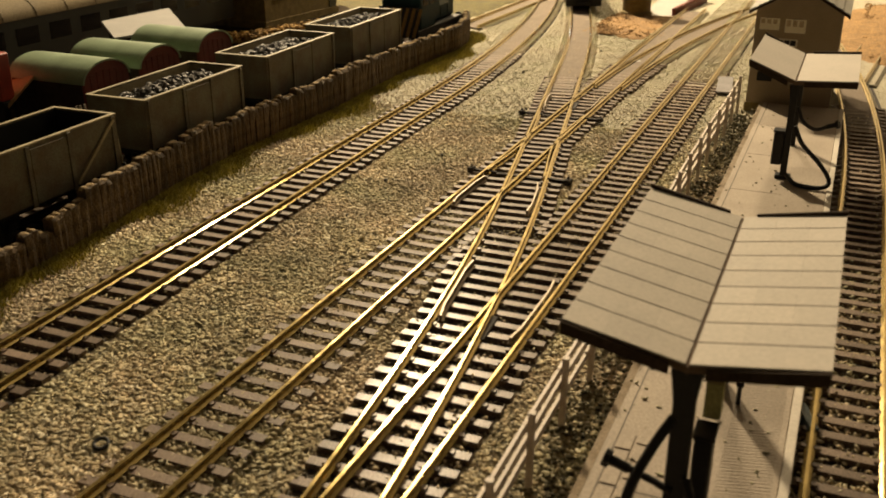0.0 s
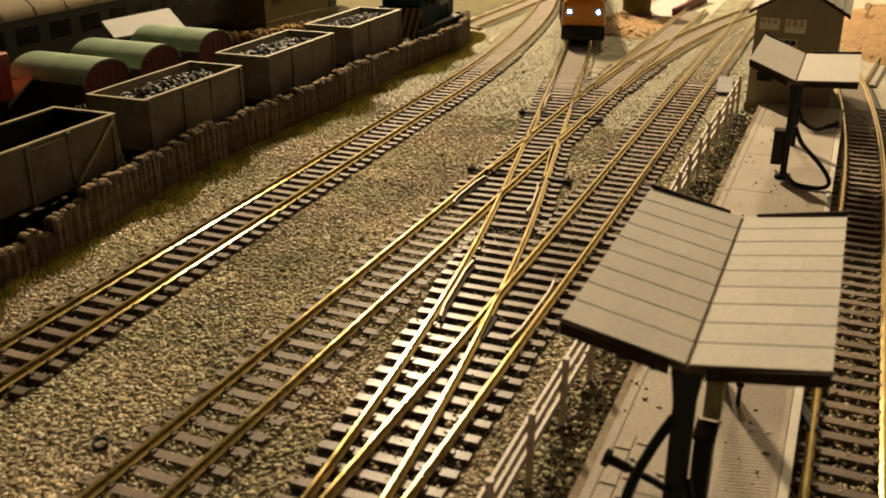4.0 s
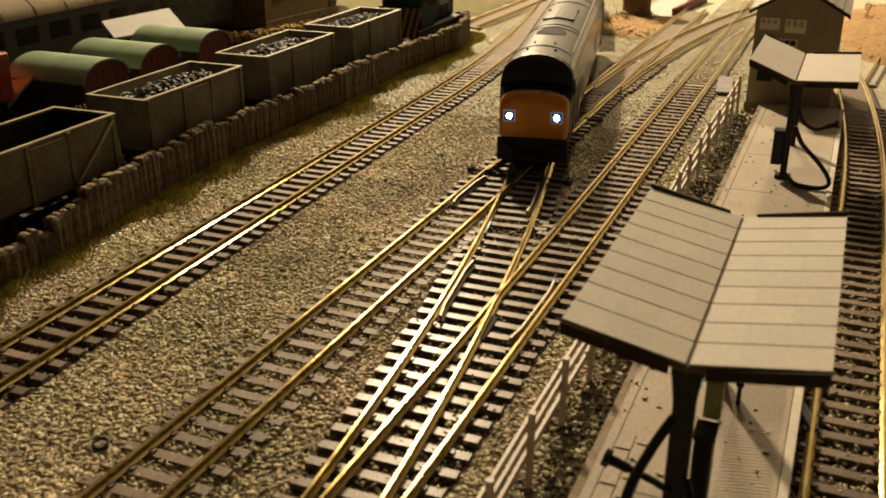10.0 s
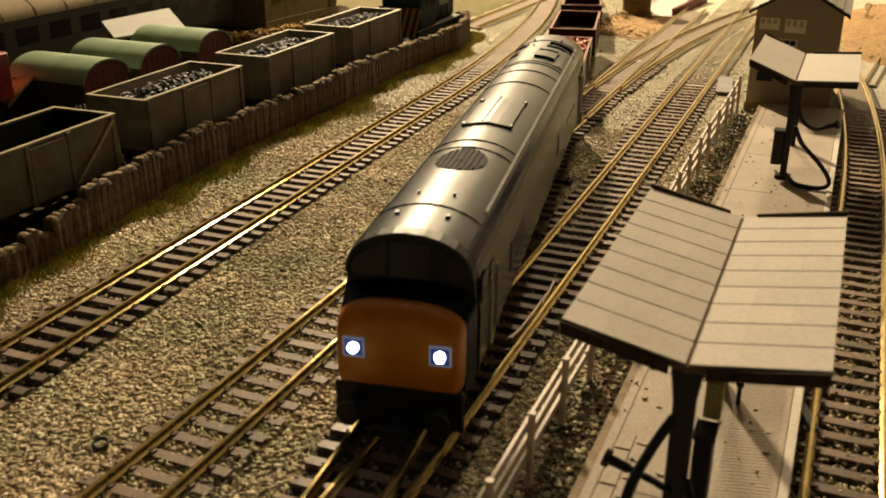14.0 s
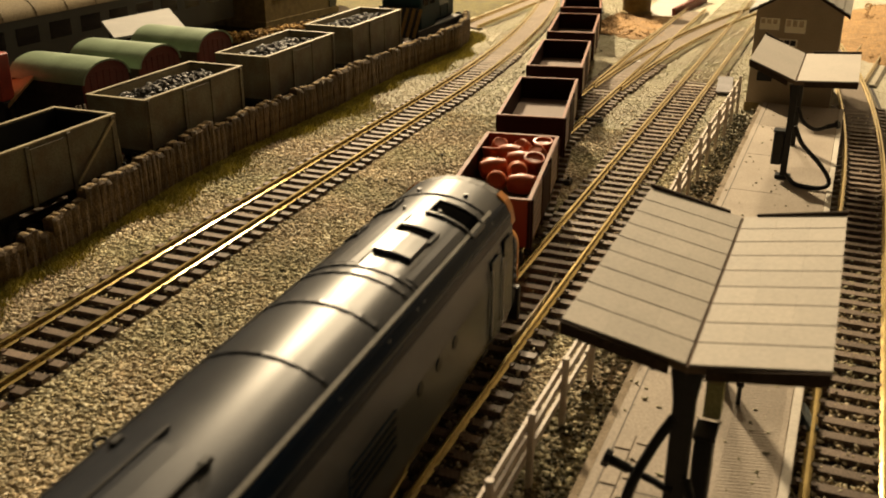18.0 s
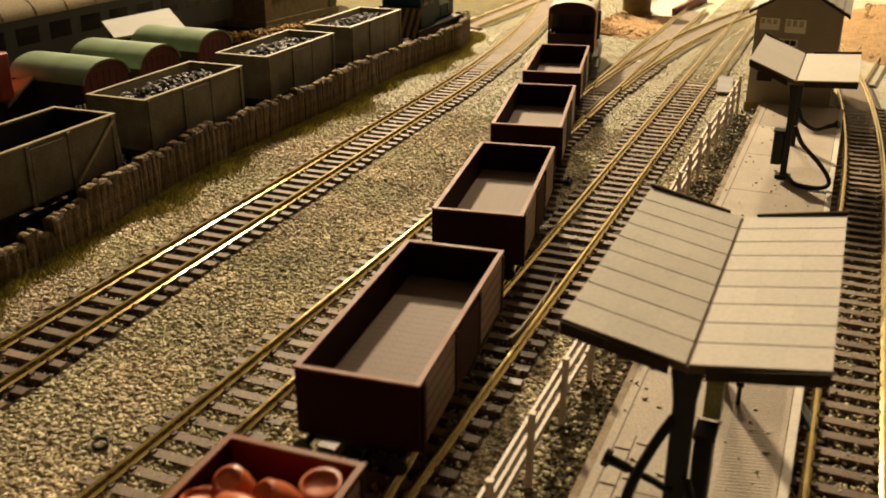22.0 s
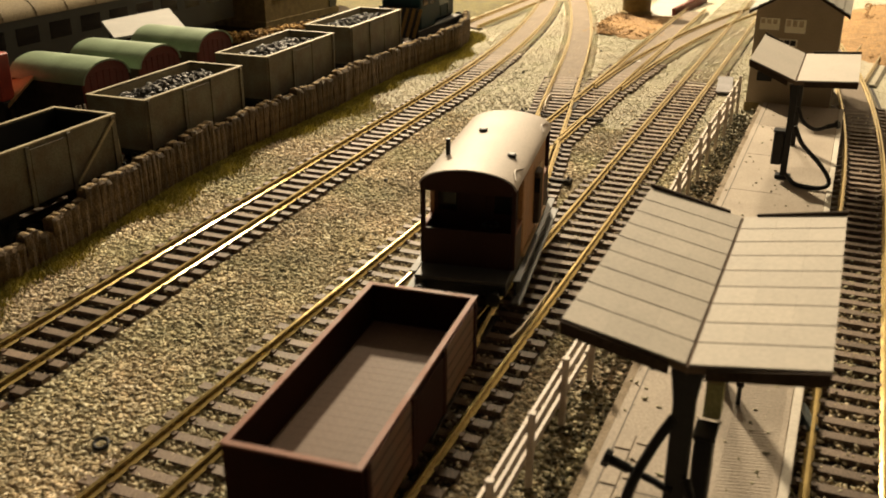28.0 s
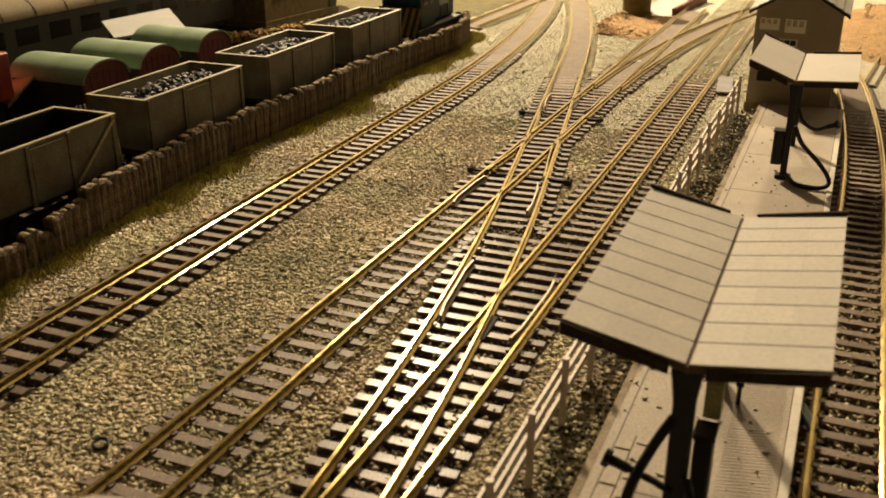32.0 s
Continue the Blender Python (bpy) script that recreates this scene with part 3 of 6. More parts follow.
for tr, y0, y1, n, half in ((LINE_B, 100, 330, 15000, 15.5), (LINE_C, 300, 330, 260, 14), (LINE_C, 530, 900, 3800, 14), (LINE_D, 320, 800, 3800, 14), (LINE_A, 520, 1100, 4200, 14), (LINE_G, 100, 330, 3000, 14),
                            (LINE_B, 530, 900, 2600, 14), (LINE_F, 560, 900, 2600, 14), (LINE_D, 100, 250, 500, 14), (LINE_A, 150, 520, 500, 14)):
    pts = cut(tr, y0, y1)
    i = g.integers(0, len(pts), n)
    o = g.uniform(-half, half, n)
    fill.append(np.stack([pts[i, 0] + o, pts[i, 1] + g.uniform(-2.5, 2.5, n)], 1))
fill = np.concatenate(fill)
stones("ballast", fill, g.uniform(0.5, 1.05, len(fill)), GROUND_Z + g.uniform(0.3, 1.5, len(fill)), M_STONE, "fine ballast chips between the sleepers", 22)

# brown dirt caught between the sleepers
dirt = []
for tr, y0, y1, n in ((LINE_D, 90, 500, 9000), (LINE_C, 100, 330, 5000), (LINE_C, 330, 540, 2600), (LINE_B, 330, 540, 2600), (LINE_A, 130, 580, 7000), (LINE_G, 90, 560, 8000)):
    pts = cut(tr, y0, y1)
    i = g.integers(0, len(pts), n)
    dirt.append(np.stack([pts[i, 0] + g.uniform(-14.5, 14.5, n), pts[i, 1] + g.uniform(-2.5, 2.5, n)], 1))
dirt = np.concatenate(dirt)
M_DIRT = mat("track_dirt", (0.17, 0.135, 0.085), (0.09, 0.07, 0.042), 0.95, size=12, fine=0.8, vary="island", bump=0.3, dirt=0.4)
stones("ballast", dirt, g.uniform(0.3, 0.85, len(dirt)), GROUND_Z + g.uniform(0.2, 0.95, len(dirt)), M_DIRT, "brown dirt and crumbs between the sleepers", 25, 0.6)
loose = []
for tr, y0, y1, n in ((LINE_D, 90, 500, 260), (LINE_C, 100, 330, 160), (LINE_A, 130, 580, 240), (LINE_G, 90, 560, 300), (LINE_B, 100, 330, 420)):
    pts = cut(tr, y0, y1)
    i = g.integers(0, len(pts), n)
    o = g.uniform(-14.5, 14.5, n)
    o = np.where(np.abs(np.abs(o) - 8.25) < 1.8, o * 0.6, o)
    loose.append(np.stack([pts[i, 0] + o, pts[i, 1] + g.uniform(-2.5, 2.5, n)], 1))
loose = np.concatenate(loose)
stones("ballast", loose, g.uniform(0.3, 0.75, len(loose)), np.full(len(loose), -2.45), M_STONE, "stray chips lying on the sleepers", 26, 0.6)

# fine chips that dress the shoulders of the distant tracks
fine = []
for tr, y0, y1, n, lo, hi in ((LINE_A, 590, 1150, 7200, 9.4, 13.0), (LINE_C, 550, 1150, 7600, 9.4, 13.0), (LINE_F, 650, 925, 3200, 9.4, 13.0), (LINE_D, 600, 980, 5200, 9.4, 14.0), (LINE_D, 600, 980, 4200, 0.0, 7.0), (LINE_K, 740, 1140, 3600, 9.4, 13.0), (LINE_B, 600, 900, 2000, 9.4, 13.0)):
    pts = cut(tr, y0, y1)
    i = g.integers(0, len(pts), n)
    o = g.uniform(lo, hi, n) * np.where(g.random(n) < 0.5, -1, 1)
    fine.append(np.stack([pts[i, 0] + o * np.cos(pts[i, 2]), pts[i, 1] + o * np.sin(pts[i, 2]) + g.uniform(-2.5, 2.5, n)], 1))
sizes = [len(q) for q in fine]
fine = np.concatenate(fine)
level = np.full(len(fine), -2.9)
level[sum(sizes[:3]):sum(sizes[:4])] = -2.55
level[sum(sizes[:4]):sum(sizes[:5])] = -2.5
stones("ballast", fine, g.uniform(0.4, 0.95, len(fine)), level + g.uniform(0, 0.35, len(fine)), M_STONEFINE, "fine pale chips along the distant tracks", 27, 0.45)


# ---- platform, fence, canopies, hut ----
PLAT_Z = 2.0
platform = thing("platform", Matrix(), "low buff card platform with a white edge", "platform", kind="structure")
part("platform_slab", box(BM(), -40.5, 0.6, 40, 546, GROUND_Z + 0.1, PLAT_Z, 0.25), M_PLAT, platform)
part("edge_strip", box(BM(), 0.65, 2.9, 40, 546, GROUND_Z + 0.1, PLAT_Z + 0.25, 0.2), M_EDGE, platform, "whitened platform edge")
bm = BM()
for yy in (118, 172, 226, 280, 334, 388, 442, 496):
    box(bm, -36, -16, yy - 0.2, yy + 0.2, PLAT_Z - 0.3, PLAT_Z + 0.04)
box(bm, -36.4, -36.0, 41, 545, PLAT_Z - 0.3, PLAT_Z + 0.05)
part("slab_joint", bm, M_PLATLINE, platform, "thin dark joint lines")
# ribbed paving towards the white edge
bm = BM()
for i in range(96):
    yy = 120 + i * 1.3
    bar(bm, (-12.5, yy, PLAT_Z), (-1.0, yy + 3.0, PLAT_Z), 0.95, 0.16)
part("ribbed_paving", bm, M_PLAT, platform, "ribbed paving strip")
part("dirt_band", box(BM(), -40.6, -38.6, 60, 545, PLAT_Z - 0.5, PLAT_Z + 0.06), mat("platform_dirt", (0.17, 0.125, 0.07), (0.28, 0.22, 0.15), 0.9, size=7, fine=0.7), platform, "brown weathered back edge")
# brick-like edging of the back of the platform
brick = mesh_of(box(BM(), -1.9, 1.9, -3.3, 3.3, -0.4, 0.16, 0.2), "paving_brick", M_PLAT)
for i in range(22):
    part("paving_brick", brick, None, platform, m=P(-34.0 + (i % 2) * 4.3, 118 + (i // 2) * 7.2 + (i % 2) * 3.4, PLAT_Z + 0.12))
rnd = random.Random(8)
crumbs = np.concatenate([scatter(220, -39, -3, 100, 260, 31), scatter(120, -40, -2, 260, 540, 32)])
stones("crumb_ballast", crumbs, np.random.default_rng(3).uniform(0.25, 0.85, len(crumbs)), np.full(len(crumbs), PLAT_Z + 0.15), M_STONEFINE, "small stray chips on the platform", 33)


def fence():
    t = thing("fence", Matrix(), "white three-rail wooden post fence, slightly wavy", "fence")
    ys = [92 + 26.3 * i for i in range(18)]
    rnd = random.Random(4)
    xs = [-51.2 - (0.8 if yy > 330 else 0.0) + rnd.uniform(-0.35, 0.35) for yy in ys]
    lean = [rnd.uniform(-0.5, 0.5) for _ in ys]
    post = mesh_of(box(BM(), -0.75, 0.75, -0.75, 0.75, -4.4, 16.2, 0.2), "post", M_FENCE)
    cap = mesh_of(box(BM(), -0.95, 0.95, -0.95, 0.95, 16.2, 16.8, 0.2), "post_cap", M_FENCE)
    for x, yy, l in zip(xs, ys, lean):
        p_ = part("post", post, None, t, m=P(x, yy, 0, rnd.uniform(-4, 4), rnd.uniform(-2, 2), l * 3))
        part("post_cap", cap, None, p_)
    for i in range(len(ys) - 1):
        for z in (4.2, 8.6, 13.2):
            dz0, dz1 = rnd.uniform(-0.3, 0.3), rnd.uniform(-0.3, 0.3)
            bm = sweep(BM(), [[(x - 1.75, yy, zz - 0.95), (x - 0.95, yy, zz - 0.95), (x - 0.95, yy, zz + 0.95), (x - 1.75, yy, zz + 0.95)] for x, yy, zz in ((xs[i], ys[i] - 0.9, z + dz0), (xs[i + 1], ys[i + 1] + 0.9, z + dz1))])
            part("rail", bm, M_FENCE, t)
    return t


fence()


def canopy(name, y0, y1, zl, zm, zr, label, rows, wl=23.2, card=None, cols=3, pw=2.0):
    """A butterfly roof of card tiles on one dark post, with its hoses."""
    t = thing(name, P(-17.6, y0, 0), label, "canopy", "platform canopies")
    L = y1 - y0
    for side, xo, zo in ((-1, -wl, zl), (1, 23.4, zr)):
        bm = BM()
        a = sweep(bm, [[(side * 0.3, yy, zm), (xo, yy, zo), (xo, yy, zo + 1.5), (side * 0.3, yy, zm + 1.5)] for yy in (0, L)])
        panel = part("roof_panel", a, M_ROOFLINE, t, "roof panel with dark edge")
        n = rows
        for i in range(n):
            ya, yb = L * i / n + (0.17 if i else 0.03), L * (i + 1) / n - 0.02
            for k in range(cols):
                f0, f1 = k / cols + 0.0005, (k + 1) / cols - 0.0005
                xa, xb = side * 0.35 + (xo - side * 0.35) * f0, side * 0.35 + (xo - side * 0.35) * f1
                za, zb = zm + (zo - zm) * f0, zm + (zo - zm) * f1
                bm = sweep(BM(), [[(xa, yy, za + 1.5), (xb, yy, zb + 1.5), (xb, yy, zb + 1.5 + h), (xa, yy, za + 1.5 + h)] for yy, h in ((ya, 0.34), (yb, 0.22))])
                part("roof_tile", bm, card or M_ROOFCARD, panel)
        # fascias at both ends
        for yy, up in ((-0.9, 1.6), (L + 0.1, 2.7)):
            bm = sweep(BM(), [[(side * 3.2, q, zm - 0.5), (xo, q, zo - 1.0), (xo, q, zo + up), (side * 3.2, q, zm + up)] for q in (yy, yy + 0.8)])
            part("fascia", bm, M_BLACKBROWN, t, "dark fascia board")
    part("gutter", box(BM(), -0.28, 0.28, -0.3, L + 0.3, zm - 0.2, zm + 1.35, 0.1), M_ROOFLINE, t)
    # post and its bracing
    bm = BM()
    box(bm, -pw, pw, 1.0, 1.0 + 1.6 * pw, PLAT_Z, zm - 0.2, 0.3)
    part("post", bm, M_BLACK, t, "black square post")
    part("post_head", sweep(BM(), [[(-pw - 0.9 * f, 1.2, zm - 7 + 6.4 * f), (pw + 0.9 * f, 1.2, zm - 7 + 6.4 * f), (pw + 0.9 * f, 4.0, zm - 7 + 6.4 * f), (-pw - 0.9 * f, 4.0, zm - 7 + 6.4 * f)] for f in (0.0, 1.0)]), M_BLACK, t)
    part("post_foot", box(BM(), -3.2, 3.2, 0.2, 5.4, PLAT_Z, PLAT_Z + 1.6, 0.3), M_BLACK, t)
    part("far_post", box(BM(), -0.9 * pw, 0.9 * pw, L - 7, L - 4, PLAT_Z, zm - 0.2, 0.3), M_BLACK, t, "black square post")
    return t


M_CARDTILE = mat("canopy_pale_card", (0.46, 0.42, 0.365), (0.42, 0.385, 0.335), 0.72, size=14, fine=0.8, vary="slight", dirt=0.08)
M_BLACKBROWN = mat("dark_fascia", (0.06, 0.042, 0.03), (0.035, 0.025, 0.018), 0.9, size=5, fine=0.6, spec=0.1)
canopy_near = canopy("platform_canopy", 151.8, 231.8, 49.0, 44.6, 48.4, "buff tiled butterfly canopy on a black post", 9)
canopy_far = canopy("platform_canopy", 408.0, 470.0, 49.9, 42.5, 44.0, "tilted pale butterfly canopy on a black post", 1, 19.0, M_CARDTILE, 1, 1.35)


def hose(name, m, ctrl, r, label, nozzle=True):
    t = thing(name, m, label, "fuel hose", "fuel hoses")
    part("tube", tube(BM(), curve_pts(ctrl, 10), r), M_BLACK, t, smooth=True)
    if nozzle:
        a, b = Vector(ctrl[-1]), Vector(ctrl[-2])
        d = (a - b).normalized()
        bm = rod(BM(), a - d * 1.0, a + d * 3.0, r * 1.3, 8)
        rod(bm, a + d * 3.0, a + d * 4.2, r * 2.3, 10)
        part("nozzle", bm, M_BLACK, t)
    return t


def pump_box(x, y, w, d, z0, z1, label):
    t = thing("fuel_pump", P(x, y, 0), label, "fuel pump", "fuel pumps")
    part("cabinet", box(BM(), -w / 2, w / 2, -d / 2, d / 2, z0, z1, 0.4), M_BLACK, t)
    part("cabinet_lid", box(BM(), -w / 2 - 0.4, w / 2 + 0.4, -d / 2 - 0.4, d / 2 + 0.4, z1, z1 + 0.8, 0.2), M_BLACK, t)
    return t


pump_box(-21.1, 411.0, 4.2, 5.0, 8.0, 22.0, "black fuel pump cabinet against the far post")
pump_box(-14.2, 165.0, 3.6, 6.0, PLAT_Z, 25.0, "black fuel pump cabinet against the near post")
part_green = thing("pump_notice", P(-13.9, 170.5, 29.6), "small pale green notice plate on the post", "notice")
part("plate", box(BM(), -1.7, 1.7, -1.6, 1.6, -3.8, 4.2, 0.1), mat("pale_green_plate", (0.42, 0.42, 0.19), (0.34, 0.34, 0.15), 0.6, size=5), part_green)
hose("fuel_hose", P(-17.6, 408, 0), [(2.2, 2, 25), (6, 1, 18), (14, -2, 11), (18.5, -6, 5.5), (15.5, -9, 3.2), (6, -8, 3.2), (1.5, -2, 5)], 0.95, "thick black fuel hose looped to the platform", False)
hose("fuel_hose", P(-17.6, 408, 0), [(2.2, 3, 33), (5, 3, 27), (10, 2, 24.5), (15, 1, 26.5)], 0.75, "short black fuel hose hanging from the post")
hose("fuel_hose", P(-17.6, 152.5, 0), [(-1.5, 1, 34), (-4.5, -1, 28), (-7.5, -4, 20), (-8.3, -6, 12), (-6, -7, 5), (-1, -4, 3.4)], 1.0, "thick black fuel hose looped beside the near post", False)
hose("fuel_hose", P(-17.6, 152.5, 0), [(-0.5, 0, 18.5), (-4, 1, 19.2), (-9.8, 1.5, 20.6)], 0.8, "black fuel nozzle sticking out sideways")
hose("fuel_hose", P(-17.6, 152.5, 0), [(2, 0, 22), (6, -5, 12), (5, -12, 5), (2, -16, 3.4)], 0.95, "black fuel hose drooping to the platform", False)
bm = rod(BM(), (0, 0, 0), (0, 0, 5.2), 0.55, 8)
lathe(bm, [(0.9, 5.0), (1.1, 5.6), (0.6, 6.2)], 8)
hose_stub = thing("valve", P(-12.0, 217.5, PLAT_Z), "small dark valve standing on the platform", "valve")
part("stem", bm, M_BLACK, hose_stub)


def hut():
    t = thing("station_hut", P(-26.8, 548, PLAT_Z - 4), "brown rendered hut with slate roof and cream windows", "hut")
    w, d, h, ap = 21.8, 62.0, 53.5, 66.0
    bm = BM()
    sweep(bm, [[(-w, yy, 0), (w, yy, 0), (w, yy, h), (0, yy, ap), (-w, yy, h)] for yy in (0, d)])
    part("wall", bm, M_HUT, t)
    for s in (-1, 1):
        bm = BM()
        e = 3.6
        slope = (ap - h) / w
        sweep(bm, [[(0, yy, ap + 0.2), (s * (w + e), yy, h - e * slope + 0.2), (s * (w + e), yy, h - e * slope + 1.9), (0, yy, ap + 2.0)] for yy in (-3, d + 3)])
        r = part("roof", bm, M_SLATE, t, "grey slate roof with pale verge")
        for i in range(6):
            f0, f1 = i / 6, (i + 1) / 6
            xa, xb = s * (w + e) * f0, s * (w + e) * f1
            za, zb = ap + 2.0 - (w + e) * slope * f0, ap + 2.0 - (w + e) * slope * f1
            bm = sweep(BM(), [[(xa, yy, za), (xb, yy, zb), (xb, yy, zb + 0.55), (xa, yy, za + 0.15)] for yy in (-3.2, d + 3.2)])
            part("slate_course", bm, M_SLATE, r)
        bm = sweep(BM(), [[(0, yy, ap + 0.6), (s * (w + e), yy, h - e * slope + 0.4), (s * (w + e), yy, h - e * slope + 1.8), (0, yy, ap + 2.0)] for yy in (-4.2, -3.25)])
        part("bargeboard", bm, M_BLACKBROWN, t, "dark bargeboard")
    for k, (x0, x1, z0, z1) in enumerate(((-19.5, -9.3, 43.4, 49.6), (-6.4, 4.2, 42.4, 49.6), (-9.5, 1.0, 35.0, 39.0))):
        win = part("window", box(BM(), x0, x1, -0.5, 0.4, z0, z1, 0.1), M_CREAM, t, "cream window surround")
        n = 3
        for i in range(n):
            xa = x0 + 0.6 + (x1 - x0 - 0.9) * i / n
            part("pane", box(BM(), xa, xa + (x1 - x0 - 0.9) / n - (1.0 if k < 2 else 0.5), -0.62, -0.4, z0 + 0.7 + (2.6 if k < 2 else 0), z1 - 0.6), M_WINLIT if k < 2 else M_GLASS, win)
    part("door_sign", box(BM(), -17.5, -9.5, -0.9, -0.1, 15.5, 20.5, 0.2), M_BLACK, t, "dark wall box")
    part("plinth", box(BM(), -w - 0.7, w + 0.7, -0.8, d + 0.7, -2, 3.0, 0.2), M_STONEB, t)
    return t


M_WINLIT = mat("window_pale_pane", (0.55, 0.45, 0.30), (0.36, 0.28, 0.18), 0.3, size=4)
hut()
plaque = thing("loose_plate", P(-67, 604, GROUND_Z + 1.6, 6), "loose grey card plate lying on the ballast", "plate")
part("plate", box(BM(), -4.6, 4.6, -24, 20, 0, 0.9, 0.15), mat("grey_card", (0.22, 0.21, 0.215), None, 0.8, size=12), plaque)
bit = thing("blue_scrap", P(4.2, 224, -1.8, 20), "small blue-grey plastic scrap by the rail", "scrap")
part("scrap", sweep(BM(), [[(-1.4, yy, -1.5), (1.2, yy, -1.8), (1.7, yy, 0.5 + yy * 0.05), (-0.8, yy, 1.1)] for yy in (-5.5, -2, 3, 6)]), mat("blue_scrap", (0.05, 0.09, 0.12), None, 0.4, size=4), bit)

# scrub between the fence and the platform
g = np.random.default_rng(9)
n = 2600
sx = np.stack([g.uniform(-57, -41.2, n), g.uniform(100, 540, n)], 1)
hgt = 0.4 + 2.6 * g.random(n) * np.clip(np.sin(sx[:, 1] * 0.13) * 0.5 + 0.7, 0.2, 1.2) * np.clip((sx[:, 0] + 58) / 8, 0.2, 1)
stones("scrub", sx, g.uniform(0.5, 1.2, n), GROUND_Z + hgt, M_SHRUB, "dark scrub and dirt below the fence", 41)

# ---- palisade of upright stones and its grass ----
WALL_Y = [40, 209, 260, 303, 359, 452, 535, 600, 640, 672, 708]
WALL_X = [-243, -247, -252, -258.5, -262.5, -261, -265.5, -264, -262, -268, -282]


def palisade():
    t = thing("palisade", Matrix(), "edging of upright dark brown bark-like slabs with broken tops painted pale as if lit", "edging")
    rnd = random.Random(14)
    y = 60.0
    base = 0.0
    while y < 706:
        w = rnd.uniform(2.8, 5.0)
        if rnd.random() < 0.2:
            base = rnd.uniform(-1.6, 1.6)
        low = -7.0 if 150 < y < 232 else 0.0
        low = -3.5 if 232 <= y < 250 else low
        top = 14.8 + base + rnd.uniform(-1.1, 1.1) + low
        x = float(np.interp(y, WALL_Y, WALL_X))
        d = 2.3
        bm = BM()
        rings = []
        for z, f in ((GROUND_Z - 0.3, 1.05), (top * 0.4, 1.0), (top - 1.2, 0.97), (top, 0.75)):
            jx = rnd.uniform(-0.35, 0.35)
            rings.append([(sx_ * d * f + jx + rnd.uniform(-0.3, 0.3), sy * w * 0.5 * (1.0 if f > 0.9 else 0.9) + rnd.uniform(-0.25, 0.25), z + rnd.uniform(-0.35, 0.35))
                          for sx_, sy in ((-1, -1), (0, -1.06), (1, -1), (1.15, 0), (1, 1), (0, 1.06), (-1, 1))])
        sweep(bm, rings)
        part("slab", bm, M_WALLSTONE, t, m=P(x, y + w / 2, 0, rnd.uniform(-5, 5)))
        # broken crest, its pale colour painting the light on the slab's top
        bm = BM()
        cap = []
        for k in range(5):
            f = (0.55, 0.95, 1.05, 0.9, 0.5)[k] * rnd.uniform(0.85, 1.15)
            zz = top - 0.35 + (0.0, 0.35, 0.5, 0.3, 0.0)[k] + rnd.uniform(-0.15, 0.15)
            cap.append([(1.1 * f * math.cos(a) * 1.3, (k - 2) * w * 0.25, zz + 0.55 * f * math.sin(a)) for a in (math.pi * q / 4 for q in range(8))])
        sweep(bm, cap)
        part("crest", bm, M_CREST, t, "broken top, painted pale as if lit", m=P(x, y + w / 2, 0))
        y += w * 1.03
    return t


# paler than the slabs: light on their tops is put into this colour
M_CREST = mat("palisade_lit_crest", (0.36, 0.26, 0.125), (0.20, 0.14, 0.065), 0.9, size=3, fine=0.6, vary="object", bump=0.8, relief=0.3, dirt=0.3)
palisade()


def grass(name, xy, tall, seed, label):
    """Tufts of thin upright blades as one mesh."""
    g = np.random.default_rng(seed)
    n = len(xy)
    a = g.uniform(0, 2 * math.pi, n)
    w = g.uniform(0.18, 0.42, n)
    h = tall * g.uniform(0.5, 1.2, n)
    lean = g.normal(0, 0.45, (n, 2)) * h[:, None]
    z0 = np.full(n, GROUND_Z)
    v = np.zeros((n, 3, 3))
    v[:, 0, 0], v[:, 0, 1] = xy[:, 0] - np.cos(a) * w, xy[:, 1] - np.sin(a) * w
    v[:, 1, 0], v[:, 1, 1] = xy[:, 0] + np.cos(a) * w, xy[:, 1] + np.sin(a) * w
    v[:, 2, :2] = xy + lean
    v[:, :2, 2] = z0[:, None]
    v[:, 2, 2] = z0 + h
    me = bpy.data.meshes.new(name)
    me.from_pydata((v.reshape(-1, 3) * MM).tolist(), [], np.arange(3 * n).reshape(-1, 3).tolist())
    me.materials.append(M_GRASS)
    return tagged(new(name, me), label, "grass", kind="stuff")


g = np.random.default_rng(17)
n = 80000
gy = g.uniform(90, 715, n)
clump = np.clip(0.8 + 0.35 * np.sin(gy * 0.045) + 0.3 * np.sin(gy * 0.11 + 1), 0.4, 1.5)
gx = np.interp(gy, WALL_Y, WALL_X) + 2.0 + np.abs(g.normal(3.0, 5.0, n)) * clump
keep = g.random(n) < np.clip(clump, 0.25, 1)
grass("grass", np.stack([gx, gy], 1)[keep], 3.0, 18, "short olive static grass at the foot of the palisade")
gb = np.stack([g.uniform(-330, -285, 5000), g.uniform(700, 900, 5000)], 1)
gb = gb[(gap_to(LINE_K, gb) > 15) & (gap_to(LINE_H, gb) > 40)]
grass("grass", gb, 4.0, 19, "short olive static grass beside the yard track")


# ---- goods yard ----
def wheelset(parent, y, r=6.2, name="wheelset"):
    bm = BM()
    rod(bm, (-9.5, 0, 0), (9.5, 0, 0), 1.0, 8)
    for s in (-1, 1):
        rod(bm, (s * 7.0, 0, 0), (s * 7.35, 0, 0), r + 0.9, 20)
        rod(bm, (s * 7.3, 0, 0), (s * 9.4, 0, 0), r, 20)
        for k in range(6):
            a = math.pi * k / 3
            bar(bm, (s * 9.45, 0, 0), (s * 9.45, (r - 1.2) * math.cos(a), (r - 1.2) * math.sin(a)), 0.5, 1.0)
    return part(name, bm, M_WHEEL, parent, "dark steel wheelset", m=P(0, y, r))


